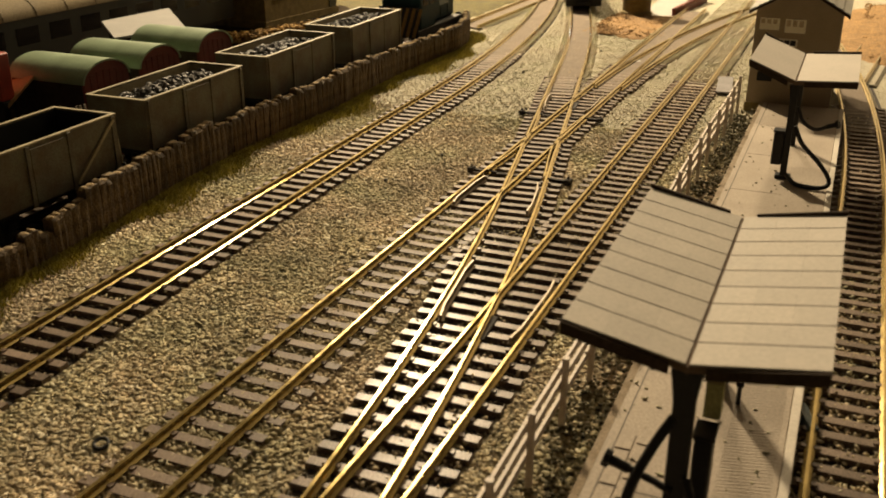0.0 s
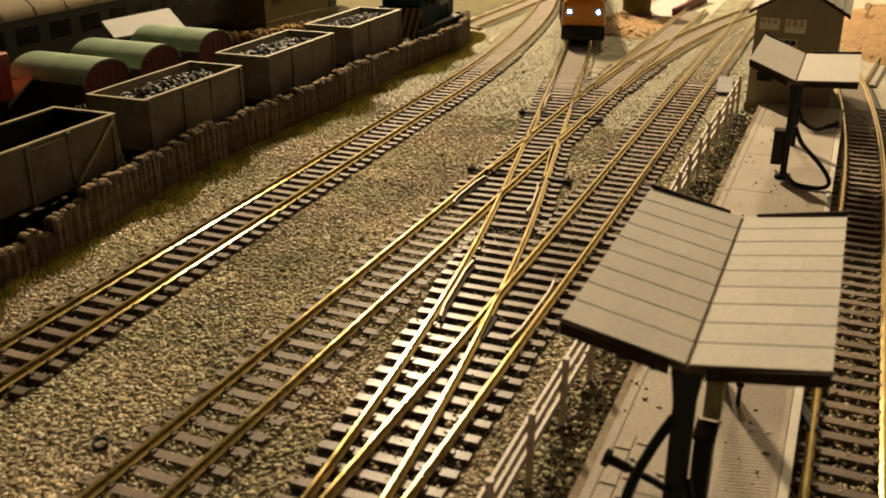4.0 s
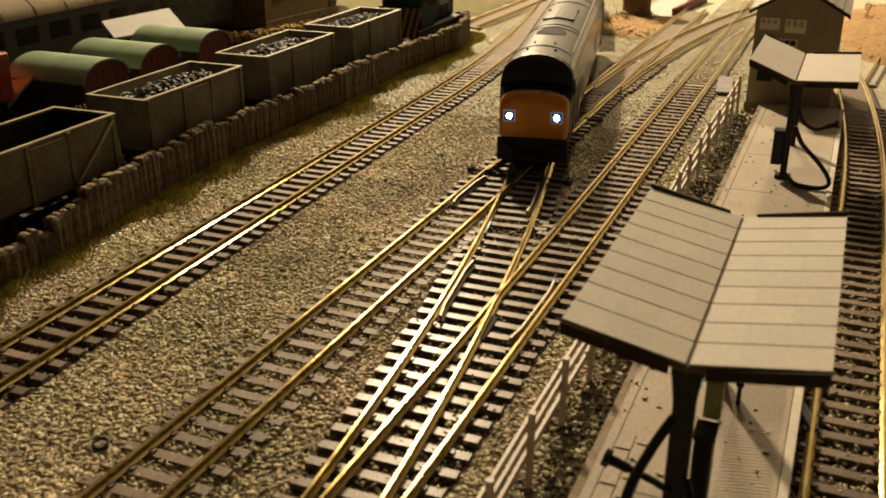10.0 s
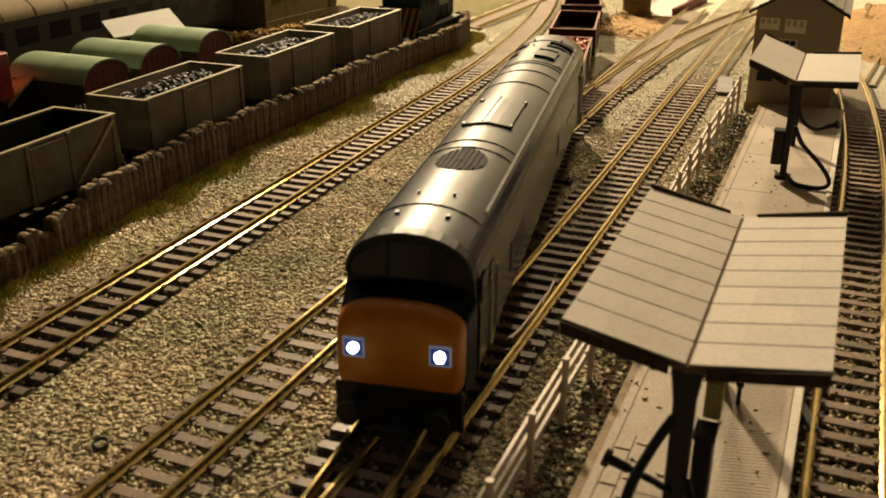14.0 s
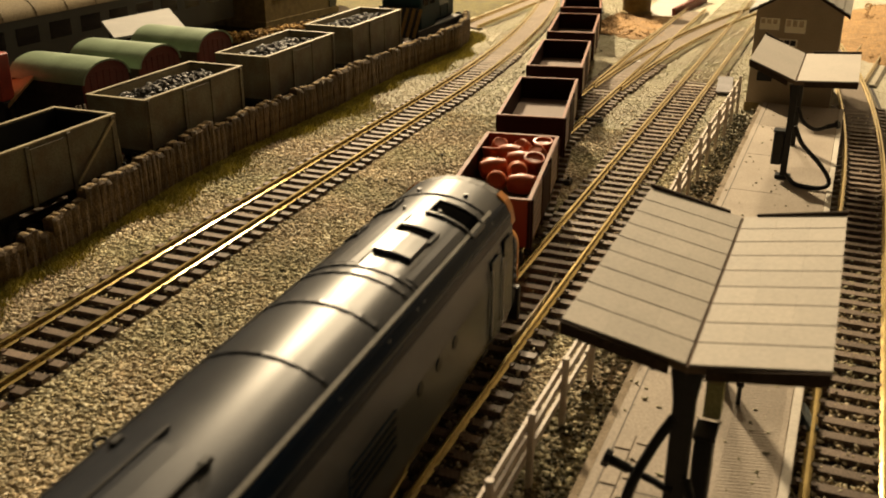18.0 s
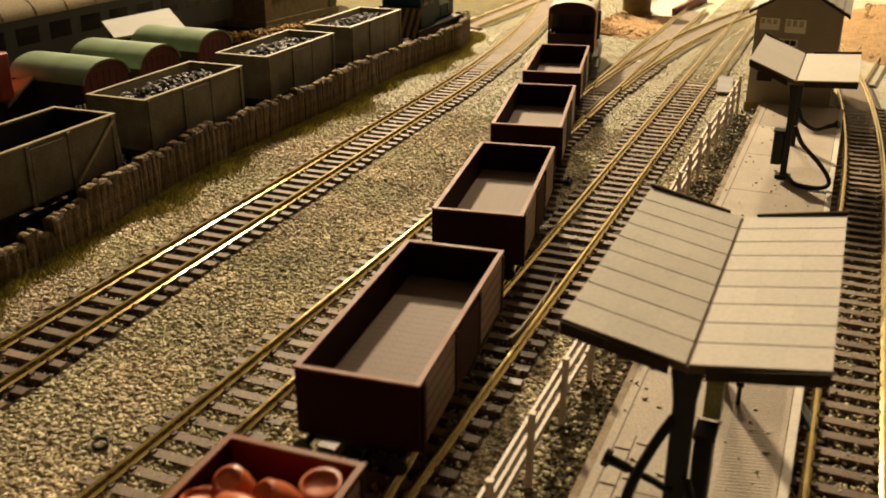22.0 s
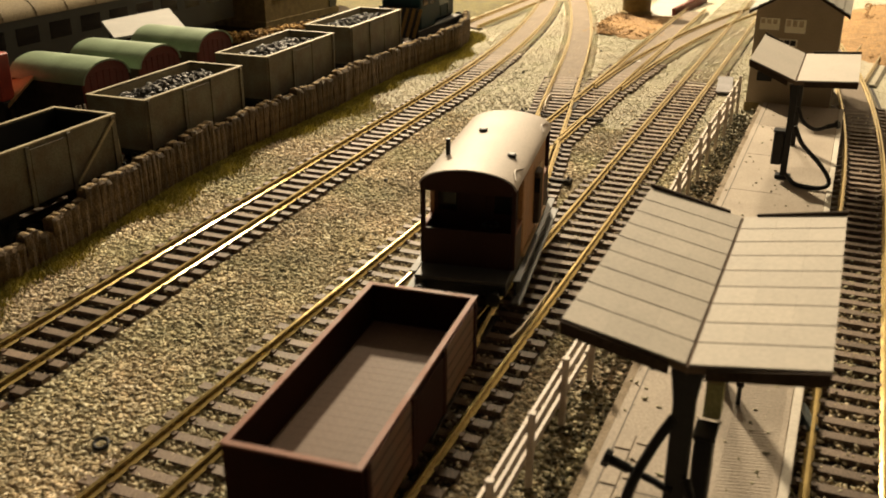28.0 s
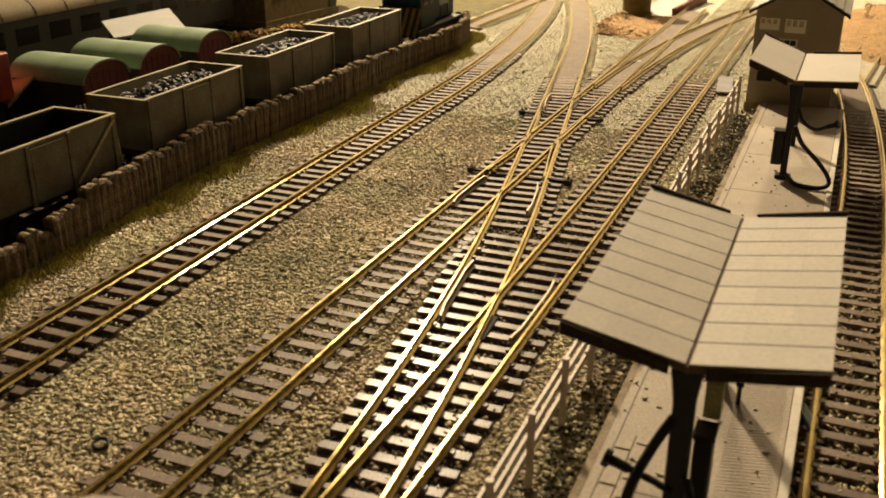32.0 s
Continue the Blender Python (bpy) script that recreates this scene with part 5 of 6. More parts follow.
def locomotive():
    t = thing("diesel_locomotive", P(0, 0, 0), "dark blue diesel locomotive with yellow nose ends and lit headlights", "locomotive")
    L = NOSE
    Y0, Y1 = 11.5, L - 11.5
    side = [(-16.6, 9.0), (-17.8, 13.0), (-17.9, 28.0), (-17.0, 37.0), (17.0, 37.0), (17.9, 28.0), (17.8, 13.0), (16.6, 9.0)]
    part("body", sweep(BM(), [[(x, yy, z) for x, z in side] for yy in (Y0 + 3.2, Y1 - 3.2)]), M_BLUESIDE, t, "dark blue body side")
    rings = []
    for yy in (Y0 + 3.3, Y0 + 5.0, Y1 - 5.0, Y1 - 3.3):
        rings.append([(x, yy, z + 0.02) for x, z in ROOF_ARC])
    part("roof", sweep(BM(), rings), M_LROOF, t, "satin dark grey roof", smooth=True)
    # both cab ends
    for end in (0, 1):
        def Y(v):
            return v if end == 0 else L - v
        # cab face with windscreens under the roof's front edge
        face = [(x * 0.975, Y(Y0 + 0.6 + 1.6 * (z - 31) / 18), z - 0.35) for x, z in ROOF_ARC] + [(17.0, Y(Y0 + 0.51), 30.0), (-17.0, Y(Y0 + 0.51), 30.0)]
        inner = [(x, y + (3 if end == 0 else -3), z) for x, y, z in face]
        cab = part("cab_front", sweep(BM(), [face, inner]), M_BLACK, t, "black cab front")
        for x0, x1 in ((-15.2, -6.2), (-5.2, 5.2), (6.2, 15.2)):
            zt0, zt1 = min(roof_z(x0) - 2.4, 44.6), min(roof_z(x1) - 2.4, 44.6)
            q = []
            for x, z in ((x0, 36.0), (x1, 36.0), (x1, zt1), (x0, zt0)):
                q.append((x, Y(Y0 + 0.6 + 1.6 * (z - 31) / 18 - 0.3), z))
            bk = [(x, y + (0.25 if end == 0 else -0.25), z) for x, y, z in q]
            part("windscreen", sweep(BM(), [q, bk]), M_SCREEN, cab, "dark windscreen pane")
        part("roof_brow", sweep(BM(), [[(x * f, Y(Y0 + yy), z * 1.0 + dz) for x, z in ROOF_ARC] + [(x * f * 0.96, Y(Y0 + yy), z - 0.9 + dz) for x, z in reversed(ROOF_ARC)] for yy, f, dz in ((-0.2, 0.985, -0.15), (3.6, 1.004, 0.05))]), M_BLACK, t, "black roof brow")
        if end:
            for s in (-1, 1):
                part("yellow_corner", strip_on_roof(Y1 - 3.4, Y1 + 0.3, s * 12.6, s * 16.98, 0.5, 6), M_YELLOW, t, "yellow cab corner")
        # the nose: dark top, yellow face
        part("nose_top", sweep(BM(), [loco_ring(Y(yy), hw, 9.5, zt, ar) for yy, hw, zt, ar in ((5.2, 16.3, 33.7, 6.4), (6.6, 16.6, 34.2, 6.2), (10.2, 17.2, 35.0, 5.2), (12.4, 17.5, 35.6, 4.4))]), M_BLUE, t, "dark nose top", smooth=True)
        part("nose_face", sweep(BM(), [loco_ring(Y(yy), hw, z0, zt, ar) for yy, hw, z0, zt, ar in ((0.0, 13.9, 14.0, 29.0, 6.2), (0.35, 15.0, 13.2, 30.9, 6.2), (1.2, 15.7, 12.9, 32.4, 6.4), (2.6, 16.0, 12.7, 33.4, 6.5), (5.2, 16.3, 12.6, 33.8, 6.4))]), M_YELLOW, t, "yellow warning nose face", smooth=True)
        for s in (-1, 1):
            # plates and front rims emit a little, standing in for the lens's spill
            lamp = part("headlight", box(BM(), s * 11.0 - 2.6, s * 11.0 + 2.6, min(Y(-0.34), Y(0.8)), max(Y(-0.34), Y(0.8)), 20.4, 25.2, 0.3), M_LENS, t, "square lamp plate with a painted faint blue glow")
            part("lamp_rim", box(BM(), s * 11.0 - 2.85, s * 11.0 + 2.85, min(Y(-0.28), Y(0.9)), max(Y(-0.28), Y(0.9)), 20.12, 25.48, 0.3), M_LAMPRIM if end == 0 else M_LGREY, t, "pale lamp rim")
            bm = lathe(BM(), [(1.4, 0.0), (1.4, 0.35), (0.9, 0.7), (0.1, 0.8)], 16, Matrix.Translation((s * 11.0, Y(-0.3), 22.8)) @ Euler((radians(90 if end == 0 else -90), 0, 0)).to_matrix().to_4x4())
            part("lens", bm, M_LAMP if end == 0 else M_LENS, lamp, "glowing white lens" if end == 0 else "unlit lens", smooth=True)
        part("buffer_beam", box(BM(), -16.6, 16.6, min(Y(0.5), Y(3.0)), max(Y(0.5), Y(3.0)), 2.2, 12.9, 0.4), M_BLACK, t, "black buffer beam")
        for xb in (-11.4, 11.4):
            bm = rod(BM(), (xb, Y(0.6), 7.6), (xb, Y(-4.2), 7.6), 1.4, 10)
            rod(bm, (xb, Y(-4.2), 7.6), (xb, Y(-5.2), 7.6), 3.1, 14)
            part("buffer", bm, M_BLACK, t)
        part("coupling", box(box(BM(), -1.8, 1.8, min(Y(1), Y(-8)), max(Y(1), Y(-8)), 4.2, 5.2, 0.2), -5, 5, min(Y(-7), Y(-8)), max(Y(-7), Y(-8)), 4.2, 6.6, 0.2), M_BLACK, t)
        # cab side windows, door, grab rail
        for s in (-1, 1):
            x = s * 17.7
            part("side_window", box(BM(), x - 0.25, x + 0.25, min(Y(16), Y(24)), max(Y(16), Y(24)), 29.5, 35.5, 0.15), M_GLASS, t, m=Matrix())
            part("cab_door", box(BM(), s * 17.85 - 0.2, s * 17.85 + 0.2, min(Y(27), Y(35)), max(Y(27), Y(35)), 11, 34, 0.1), M_BLUESIDE, t)
            bm = rod(BM(), (s * 18.5, Y(26.2), 14), (s * 18.3, Y(26.2), 32), 0.3, 6)
            rod(bm, (s * 18.5, Y(35.8), 14), (s * 18.3, Y(35.8), 32), 0.3, 6)
            part("handrail", bm, M_LGREY, t, "pale handrail")
        # lamp brackets on the roof over the cab
        for x, yb in ((-6.8, 25), (6.8, 25), (-5.0, 40), (5.0, 40)):
            part("roof_bolt", rod(BM(), (x, Y(yb), roof_z(x) - 0.3), (x, Y(yb), roof_z(x) + 0.8), 0.7 if yb == 25 else 0.45, 8), M_BLACK, t)
    # cantrail strips
    for s in (-1, 1):
        part("roof_shoulder", strip_on_roof(Y0 + 3.7, Y1 - 3.7, s * 14.4, s * 16.98, 0.22, 8), M_BLUE, t, "dark blue roof shoulder", smooth=True)
        part("cantrail", strip_on_roof(40, L - 25, s * 13.6, s * 14.3, 0.5, 2), M_LGREY, t, "thin pale cantrail strip")
        for k, (a, b) in enumerate(((58, 84), (170, 192))):
            g_ = part("side_grille", box(BM(), s * 17.95 - 0.2, s * 17.95 + 0.2, a, b, 20, 29, 0.1), M_BLUESIDE, t, "dark louvred grille")
            for i in range(4):
                part("louvre", box(BM(), s * 18.2 - 0.15, s * 18.2 + 0.15, a + 1, b - 1, 20.8 + i * 2, 21.6 + i * 2), M_BLUE, g_)
        for yy in (205, 216, 227):
            part("porthole", rod(BM(), (s * 17.6, yy, 26), (s * 18.1, yy, 26), 1.6, 12), M_BLUE, t)
    # roof ribs and panels
    for yy in (31, 82, 90, 172, 194, 209, 213, 262):
        part("roof_rib", strip_on_roof(yy, yy + (0.7 if yy in (31, 172, 262) else 1.3), -15.6, 15.6, 0.45), M_LROOF, t)
    part("roof_walk", strip_on_roof(109, 143, -8.5, 8.5, 0.5), M_LROOF, t, "raised roof hatch")
    part("roof_seam", strip_on_roof(112, 147, -2.4, -1.7, 0.8, 2), M_BLACK, t)
    for x, yy in ((-8.2, 110), (8.2, 110), (-8.2, 142), (8.2, 142)):
        part("lifting_lug", box(BM(), x - 0.8, x + 0.8, yy - 1.3, yy + 1.3, roof_z(x), roof_z(x) + 1.3, 0.3), M_BLACK, t)
    part("roof_bar", tube(BM(), [(-8.2, 108.6, roof_z(8.2) + 0.9), (0, 108.6, roof_z(0) + 0.9), (8.2, 108.6, roof_z(8.2) + 0.9)], 0.32), M_BLACK, t)
    part("roof_bar", tube(BM(), [(8.2, 108.6, roof_z(8.2) + 0.9), (8.2, 142, roof_z(8.2) + 0.9)], 0.3), M_BLACK, t)
    # radiator fan with its grille
    rings = []
    for i in range(17):
        yy = 60.05 + i * 1.306
        h = 7.9 * math.sqrt(max(0.005, 1 - ((yy - 70.5) / 10.5) ** 2))
        xs = [-h + 2 * h * k / 8 for k in range(9)]
        rings.append([(x, yy, roof_z(x) + 0.15) for x in xs] + [(x, yy, roof_z(x) - 0.3) for x in reversed(xs)])
    bm = sweep(BM(), rings)
    fan = part("radiator_fan", bm, M_UNDER, t, "dark round fan opening")
    for i in range(9):
        x = -6.8 + i * 1.7
        h = 10.1 / 7.6 * math.sqrt(max(0.3, 7.6 ** 2 - x * x))
        part("grille_bar", strip_on_roof(70.5 - h, 70.5 + h, x - 0.4, x + 0.4, 0.4, 1), M_UNDER, fan)
    part("fan_hub", strip_on_roof(68.6, 72.4, -1.3, 1.3, 0.3, 3), M_UNDER, fan, "dull dark fan hub")
    # exhaust ports and boiler recesses near the far cab: black plates paint their shaded depth
    for x0, x1, ya, yb in ((2.4, 14.4, 249.0, 257.0), (-15.2, -9.0, 251.5, 257.5), (-0.6, 8.6, 233.4, 238.4), (-13.6, -10.8, 234.0, 239.0)):
        hole = part("roof_recess", strip_on_roof(ya, yb, x0, x1, 0.3, 5), M_VOID, t, "black plate painted as a deep roof opening")
        for a, b in ((ya - 0.8, ya), (yb, yb + 0.8)):
            part("recess_rim", strip_on_roof(a, b, x0 - 0.6, x1 + 0.6, 0.8, 5), M_LROOF, hole)
        for a, b in ((x0 - 0.7, x0), (x1, x1 + 0.7)):
            part("recess_rim", strip_on_roof(ya, yb, a, b, 0.8, 2), M_LROOF, hole)
    part("roof_hatch", strip_on_roof(221.5, 232.6, -0.6, 8.8, 1.3, 4), M_LROOF, t)
    part("roof_hatch", strip_on_roof(214.8, 246.2, -9.6, -1.0, 0.35, 4), M_LROOF, t)
    part("roof_ledge", strip_on_roof(214.8, 246.2, 10.6, 13.4, 0.5, 4), M_LROOF, t)
    # running gear
    for yc in (56, L - 56):
        bg = part("bogie", box(BM(), -13.5, 13.5, yc - 42, yc + 42, 2.6, 8.6, 0.6), M_BLACK, t, "black bogie frame")
        for s in (-1, 1):
            for k in (-26, 0, 26):
                part("axlebox", box(BM(), s * 14.2 - 0.8, s * 14.2 + 0.8, yc + k - 3, yc + k + 3, 4.0, 9.0, 0.4), M_BLACK, bg)
    part("tank", box(BM(), -14.5, 14.5, L / 2 - 26, L / 2 + 26, 3.2, 9.2, 1.0), M_BLACK, t, "black tank")
    wheels = []
    for yc in (56, L - 56):
        for k in (-26, 0, 26):
            wheels.append(wheelset(t, yc + k, 7.0))
    # the body is a little narrower than its plan
    for ob in t.children_recursive:
        if ob.name.startswith("wheelset"):
            continue
        for v in ob.data.vertices:
            v.co.x *= 0.945
    return t, wheels


def open_wagon(label, ends=None):
    t = thing("open_wagon", P(0, 0, 0), label, "wagon", "brown open wagons")
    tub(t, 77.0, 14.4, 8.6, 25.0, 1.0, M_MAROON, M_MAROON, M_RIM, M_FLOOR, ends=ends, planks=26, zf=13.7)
    wheels = underframe(t, 77.0, 12.2, 7.0, 8.6, 42, 5.4)
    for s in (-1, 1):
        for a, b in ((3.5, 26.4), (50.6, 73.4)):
            # lighter skin on the dark side imitates light bounced up from the ground
            part("side_board", box(BM(), s * 14.6 - 0.2, s * 14.6 + 0.2, a, b, 9.0, 24.6, 0.05), M_WSIDE, t, "brown side boards, lightened for bounced light")
        for k in (1, 2, 3, 4):
            part("plank_joint", box(BM(), s * 14.75 - 0.1, s * 14.75 + 0.1, 3.6, 73.2, 8.6 + k * 3.3, 8.9 + k * 3.3), M_BLACK, t)
        part("brake_lever", bar(BM(), (s * 14.0, 42, 5), (s * 14.8, 63, 8.2), 0.5, 0.8), M_BLACK, t)
    return t, wheels


# lit copy of the wagon brown for the rims
M_RIM = mat("wagon_brown_lit_rim", (0.23, 0.08, 0.042), (0.175, 0.06, 0.032), 0.62, size=8, fine=0.6, dirt=0.12, spec=0.25)


def pot(t_name, place, turn, kind, label):
    """A barrel or a pot of the load; it rides on the wagon."""
    if kind == "barrel":
        prof = [(2.4, 0.0), (3.1, 0.6), (3.7, 3.2), (3.9, 5.2), (3.7, 7.2), (3.1, 9.8), (2.4, 10.4), (2.2, 10.2)]
    else:
        prof = [(2.2, 0.0), (2.9, 0.5), (3.1, 3.0), (3.4, 6.0), (3.9, 6.4), (3.9, 7.4), (3.2, 7.5), (2.9, 6.6), (0.2, 6.3)]
    bm = lathe(BM(), prof, 18)
    return bm


def brake_van():
    t = thing("brake_van", P(0, 0, 0), "brown brake van with plain pale arched roof and open verandahs", "brake van")
    L, hw = 89.0, 14.0
    part("underframe", box(BM(), -14, 14, 0, L, 8.0, 11.2, 0.3), M_BLACK, t, "black underframe")
    part("deck", box(BM(), -hw, hw, 0.2, L - 0.2, 11.25, 12.3, 0.1), M_FOOT, t, "dark deck")
    y0, y1 = 22.0, 68.5
    for s in (-1, 1):
        # sides wear the lighter, bounce-lit copy of the van brown
        w = part("side", box(BM(), s * hw - 0.7, s * hw + 0.7, y0, y1, 12.3, 38.6), M_VANSIDE, t)
        for i in range(7):
            yy = y0 + 1 + i * 6.4
            part("side_plank", box(BM(), s * (hw + 0.72) - 0.12, s * (hw + 0.72) + 0.12, yy, yy + 6.1, 12.6, 37.8), M_VANSIDE, w)
        part("ducket", box(BM(), s * (hw + 1.5) - 1.2, s * (hw + 1.5) + 1.2, 44, 51, 15, 33, 0.5), M_BLACKBROWN, t, "dark side lookout")
        # the ledge's pale colour stands in for light falling along it
        part("side_ledge", box(BM(), s * (hw + 1.3) - 0.5, s * (hw + 1.3) + 0.5, y0, y1, 12.2, 13.0, 0.1), M_TIMBER, t, "side ledge, painted pale for the light along it")
        part("side_board", box(BM(), s * (hw + 1.0) - 0.15, s * (hw + 1.0) + 0.15, 55, 61, 24, 32, 0.05), M_TIMBER, t, "pale painted panel")
        part("lookout_window", box(BM(), s * (hw + 1.5) - 1.3, s * (hw + 1.5) + 1.3, 43.9, 44.1, 26, 31), M_GLASS, t)
        for a, b in ((10.5, y0 - 0.2), (y1 + 0.2, 79.5)):
            part("verandah_panel", box(BM(), s * hw - 0.6, s * hw + 0.6, a, b, 12.3, 23.5, 0.1), M_VANBROWN, t)
            part("verandah_rail", box(BM(), s * hw - 0.75, s * hw + 0.75, a, b, 23.6, 24.6, 0.1), M_RIM, t)
        for yy in (10.8, 79.0):
            part("verandah_post", box(BM(), s * hw - 0.7, s * hw + 0.7, yy - 0.7, yy + 0.7, 12.3, 38.6, 0.1), M_VANBROWN, t)
        part("footboard", box(BM(), s * 16.6 - 1.6, s * 16.6 + 1.6, 2, L - 2, 4.6, 5.4, 0.1), M_FOOT, t, "long grey footboard")
        part("upper_footboard", box(BM(), s * 16.2 - 1.1, s * 16.2 + 1.1, 6, L - 6, 10.2, 10.9, 0.1), M_FOOT, t, "grey upper footboard")
        for yy in (8, 32, 57, 81):
            part("step_hanger", box(BM(), s * 15.6 - 0.3, s * 15.6 + 0.3, yy - 0.5, yy + 0.5, 4.8, 10.3), M_BLACK, t)
    for yy in (y0, y1):
        w = part("bulkhead", box(BM(), -hw + 0.75, hw - 0.75, yy - 0.5, yy + 0.5, 12.3, 38.6), M_VANBROWN, t, "cabin end wall")
        for x in (-9, 9):
            part("cabin_window", box(BM(), x - 3, x + 3, yy - 0.7, yy + 0.7, 26, 34, 0.1), M_GLASS, w)
        part("cabin_door", box(BM(), -3.6, 3.6, yy - 0.8, yy + 0.8, 12.4, 35, 0.1), M_VANBROWN, w)
    for yy in (10.2, 79.0):
        part("end_panel", box(BM(), -hw + 0.75, hw - 0.75, yy - 0.4, yy + 0.4, 12.3, 24.0, 0.1), M_VANBROWN, t)
        part("end_lintel", box(BM(), -hw + 0.75, hw - 0.75, yy - 0.5, yy + 0.5, 36.0, 38.6, 0.1), M_VANBROWN, t)
        part("brake_wheel", rod(BM(), (6.0, yy + (6 if yy < 50 else -6), 12.3), (6.0, yy + (6 if yy < 50 else -6), 24.0), 0.5, 8), M_BLACK, t, "dark brake column")
        bm = tube(BM(), [(6.0 + 2.4 * math.cos(k * math.pi / 6), yy + (6 if yy < 50 else -6) + 2.4 * math.sin(k * math.pi / 6), 24.2) for k in range(13)], 0.4, 6)
        part("handwheel", bm, M_BLACK, t, "dark handwheel")
    hr = hw + 0.9
    arc = [(hr * math.cos(math.pi * k / 16), 38.2 + 5.4 * math.sin(math.pi * k / 16)) for k in range(17)]
    roof = part("roof", sweep(BM(), [[(x, yy, z) for x, z in arc] for yy in (8.8, 81.0)]), M_VANROOF, t, "plain pale grey arched roof", smooth=True)
    for yy in (8.45, 80.9):
        part("roof_end", sweep(BM(), [[(x * 0.97, q, z - 0.35) for x, z in arc] for q in (yy, yy + 0.45)]), M_VANBROWN, roof, "dark roof end")
    for x, yy in ((-4.2, 52.2), (9.6, 29.5)):
        z = 38.2 + 5.4 * math.sqrt(max(0, 1 - (x / hr) ** 2))
        part("roof_vent", lathe(BM(), [(1.3, z - 0.8), (1.5, z + 0.5), (1.5, z + 0.9), (1.0, z + 1.1)], 12, Matrix.Translation((x, yy, 0))), M_BLACK, roof, "small black roof vent")
    z = 38.2 + 5.4 * math.sqrt(1 - (10.4 / hr) ** 2)
    part("stovepipe", rod(BM(), (-10.4, 28, z - 0.5), (-10.4, 28, z + 5.0), 0.75, 10), M_BLACK, roof, "black stovepipe")
    for yy in (12, 66):
        pts = []
        for k in range(7):
            a = 0.18 + 0.10 * math.sin(math.pi * k / 6)
            pts.append((hr * math.cos(a * 2), yy + k * 2.0, 38.4 + 5.4 * math.sin(a * 2)))
        part("rain_strip", tube(BM(), pts, 0.35, 6), M_VANROOF, roof)
    wheels = []
    for s in (-1, 1):
        for yw in (L / 2 - 24, L / 2 + 24):
            part("axle_guard", box(BM(), s * 11.2 - 0.6, s * 11.2 + 0.6, yw - 4.5, yw + 4.5, 4.6, 8.2, 0.2), M_BLACK, t)
    for yw in (L / 2 - 24, L / 2 + 24):
        wheels.append(wheelset(t, yw))
    for yb, s in ((0, -1), (L, 1)):
        for xb in (-11.2, 11.2):
            bm = rod(BM(), (xb, yb, 9.2), (xb, yb + s * 4.6, 9.2), 0.9, 8)
            rod(bm, (xb, yb + s * 4.6, 9.2), (xb, yb + s * 5.4, 9.2), 2.3, 12)
            part("buffer", bm, M_BLACK, t)
        part("coupling", box(BM(), -1.6, 1.6, min(yb, yb + s * 9), max(yb, yb + s * 9), 5.4, 6.4, 0.2), M_BLACK, t)
    return t, wheels


LOCO, LOCO_WHEELS = locomotive()
WAGONS = []
for i in range(5):
    WAGONS.append(open_wagon(("brown open wagon with red ends carrying pottery", "empty brown open wagon with plank floor", "empty brown open wagon with plank floor", "empty brown open wagon with plank floor", "empty brown open wagon ahead of the brake van")[i], M_REDEND if i == 0 else None))
VAN, VAN_WHEELS = brake_van()

# the load of the first wagon: barrels and pots in a heap towards its far end
LOAD = []
rnd = random.Random(77)
SPOTS = [("pot", 9.3, 70.5, 13.4, 8, 0), ("pot", -9.3, 60.0, 12.2, -12, 8), ("barrel", -7.4, 68.0, 12.2, 28, 10), ("barrel", 2.6, 66.5, 13.0, 40, -30), ("barrel", -2.0, 60.5, 13.6, 84, 74),
         ("barrel", 3.2, 52.6, 13.6, 84, 80), ("barrel", 9.2, 58.5, 13.2, 30, -20), ("pot", 8.6, 49.5, 13.2, 18, 20), ("barrel", -6.0, 46.5, 12.0, 84, 105), ("barrel", 3.6, 42.0, 13.0, 74, 12),
         ("barrel", -2.6, 33.8, 11.4, 66, 8), ("barrel", 6.8, 33.6, 11.0, 86, 84), ("barrel", 0.4, 57.0, 10.2, 86, 20), ("barrel", 8.0, 66.0, 10.0, 86, 70), ("barrel", -8.5, 53.6, 10.2, 80, 40)]
POT_MESH = {k: mesh_of(pot("", None, None, k, ""), k, M_POT, True) for k in ("barrel", "pot")}
for kind, x, y, z, rx, rz in SPOTS:
    c = Vector((0, 0, 5.2 if kind == "barrel" else 3.7))
    m = P(x, y - 1.0, z + 8.6) @ pose(0, 0, 0, rx, 0, rz) @ Matrix.Translation(-c * MM)
    ob = tagged(new("barrel" if kind == "barrel" else "clay_pot", POT_MESH[kind]), "glossy red-brown barrel lying in the wagon" if kind == "barrel" else "glossy red-brown open pot in the wagon", "barrel" if kind == "barrel" else "pot", "pottery load")
    LOAD.append((ob, m))

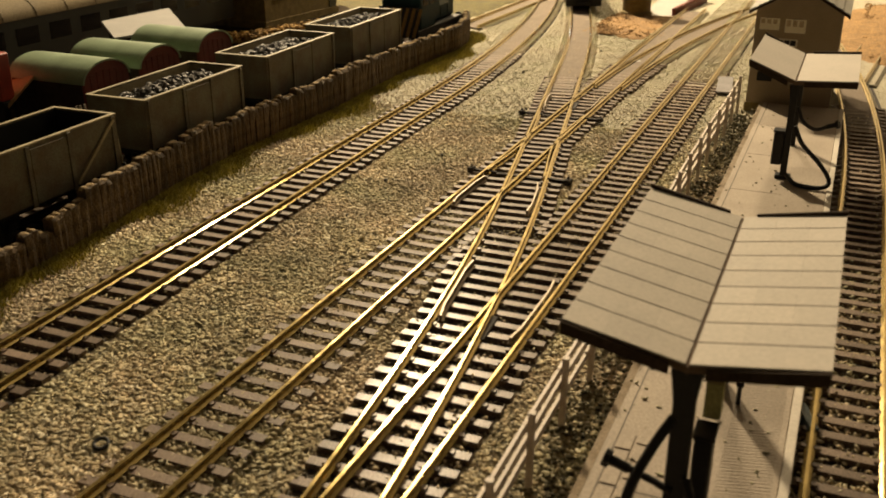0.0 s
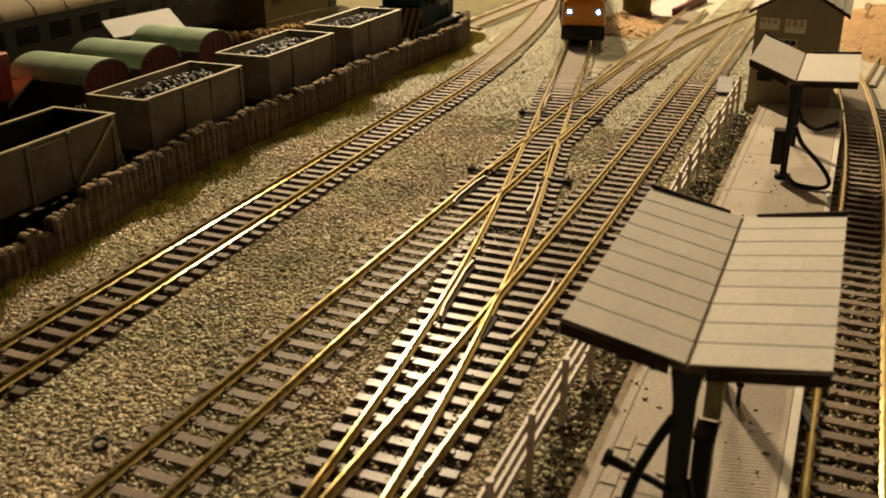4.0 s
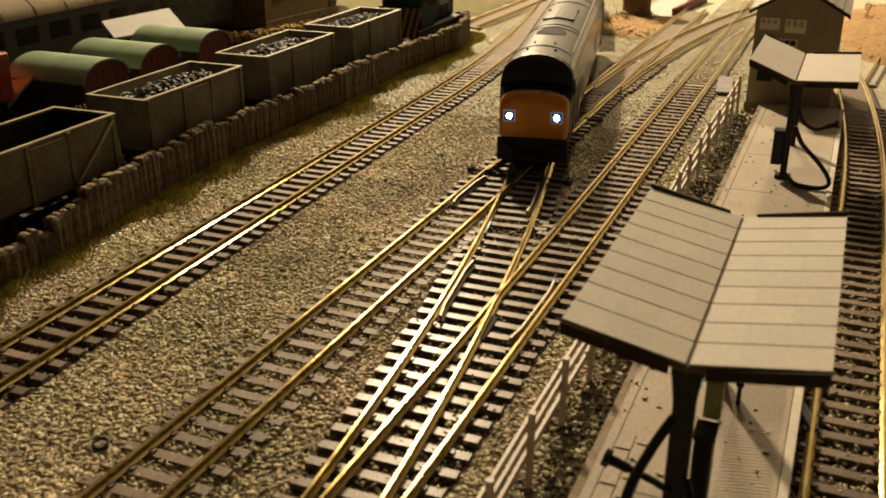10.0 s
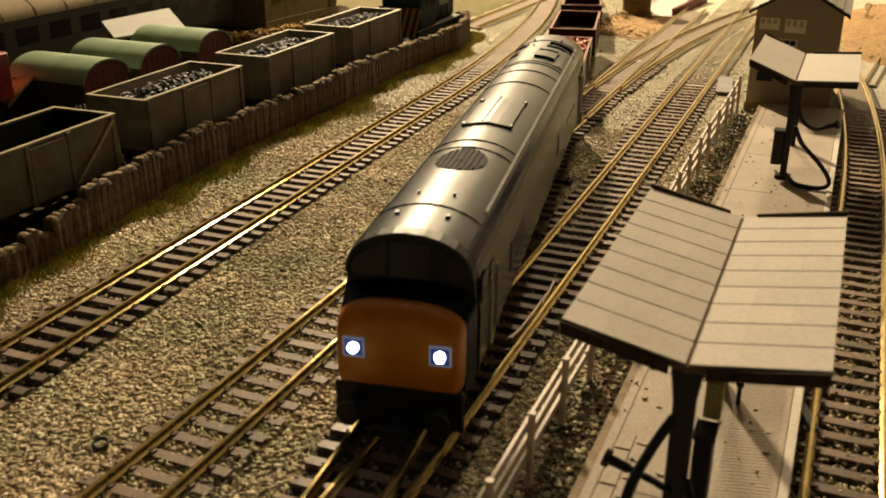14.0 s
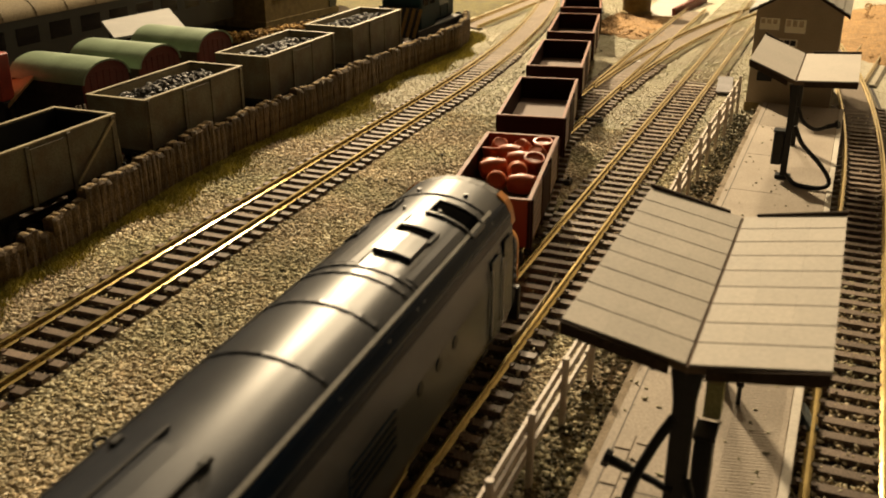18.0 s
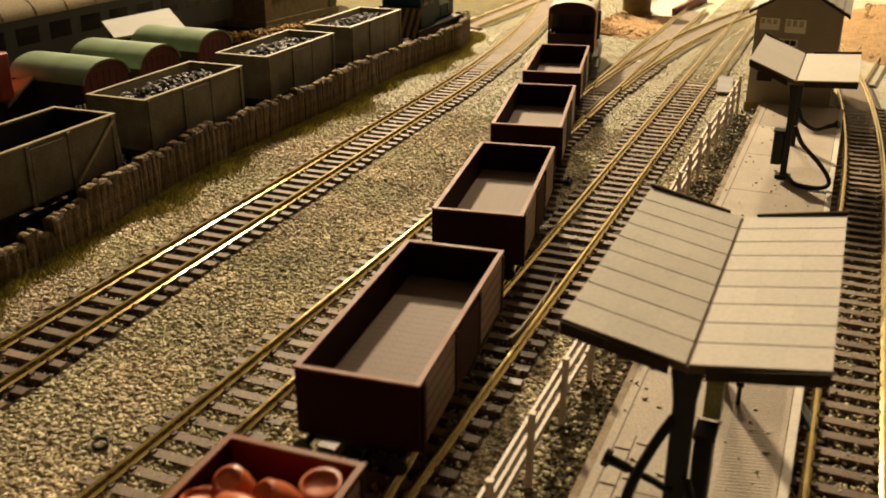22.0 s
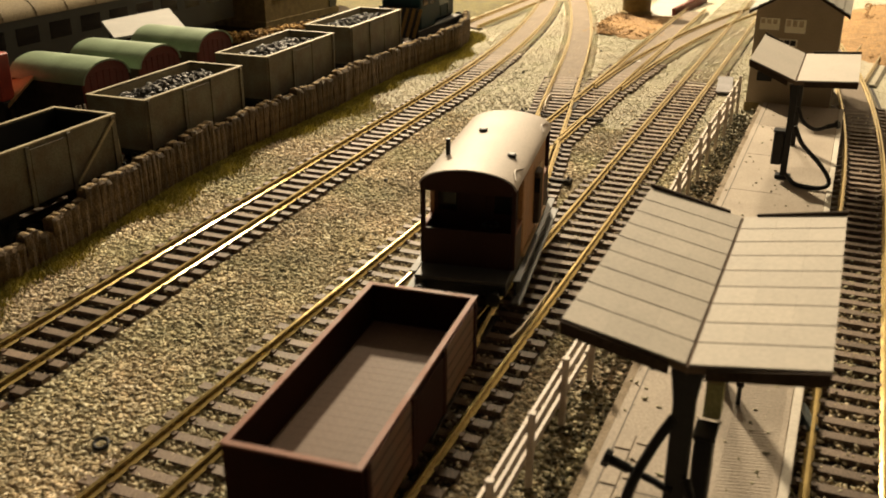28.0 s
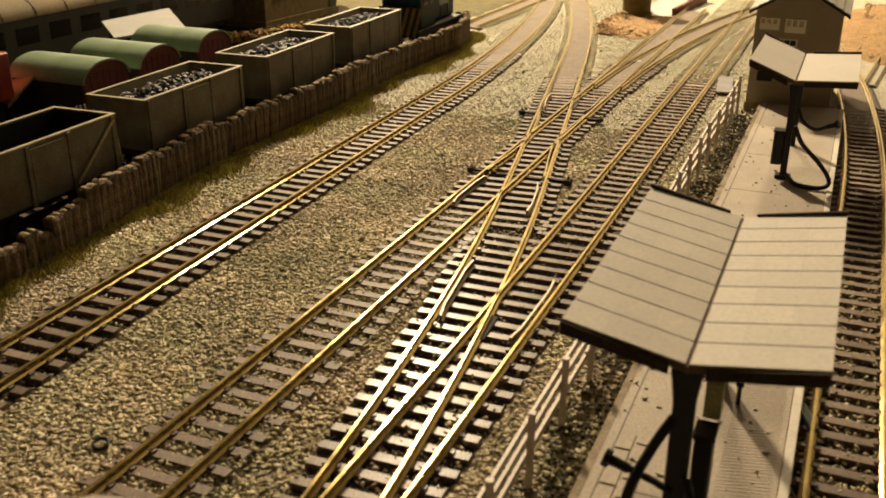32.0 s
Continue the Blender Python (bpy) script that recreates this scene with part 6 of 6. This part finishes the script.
# where the locomotive's nose stands on its route, in seconds and millimetres
RUN = [(0.0, 946), (1.0, 900), (2.0, 852), (3.0, 822), (3.5, 800), (5.5, 704), (6.0, 679), (7.0, 627), (8.0, 576.5), (9.0, 525), (10.0, 472), (11.0, 418), (12.0, 363.5), (13.0, 308.5), (14.0, 254), (15.0, 198.4), (16.0, 142.5),
       (17.0, 86.8), (18.0, 30.5), (19.0, -25.8), (20.0, -82.2), (21.0, -138.6), (22.0, -195.2), (23.0, -252.3), (24.0, -310.0), (25.0, -368.0), (26.0, -426.0), (27.0, -484.3), (28.0, -542.7), (29.0, -601.5), (30.0, -660.0), (31.0, -718.5), (32.0, -777)]
TIMES = [0.5 * i for i in range(65)]


def nose_at(t):
    return float(np.interp(t, [q[0] for q in RUN], [q[1] for q in RUN]))


def riding(u0, a, b):
    """The pose of a vehicle whose pivots lie a and b behind its front at u0."""
    xa, ya = on_route(u0 + a)
    xb, yb = on_route(u0 + b)
    h = math.atan2(-(xb - xa), yb - ya)
    return P(xa + math.sin(h) * a, ya - math.cos(h) * a, 0, math.degrees(h))


FIRST, STEP = 326.5, 105.5
VEHICLES = [(LOCO, 0.0, 56.0, NOSE - 56.0, LOCO_WHEELS, 7.0)]
for i, (w, ws) in enumerate(WAGONS):
    VEHICLES.append((w, FIRST + i * STEP, 17.5, 59.5, ws, 5.4))
VEHICLES.append((VAN, FIRST + 4 * STEP + 113.5, 24.0, 72.0, VAN_WHEELS, 6.2))


def motions():
    for ob, off, a, b, wheels, r in VEHICLES:
        walk(ob, [(t, riding(nose_at(t) + off, a, b)) for t in TIMES])
    spin = [0.1 * i for i in range(321)]
    for _, _, _, _, wheels, r in VEHICLES:
        for w in wheels:
            rest = w.matrix_basis.copy()
            walk(w, [(t, rest @ pose(0, 0, 0, -math.degrees((943.0 - nose_at(t)) / r) % 360.0, 0, 0)) for t in spin])
    for ob, m in LOAD:
        walk(ob, [(t, riding(nose_at(t) + FIRST, 17.5, 59.5) @ m) for t in TIMES])


motions()
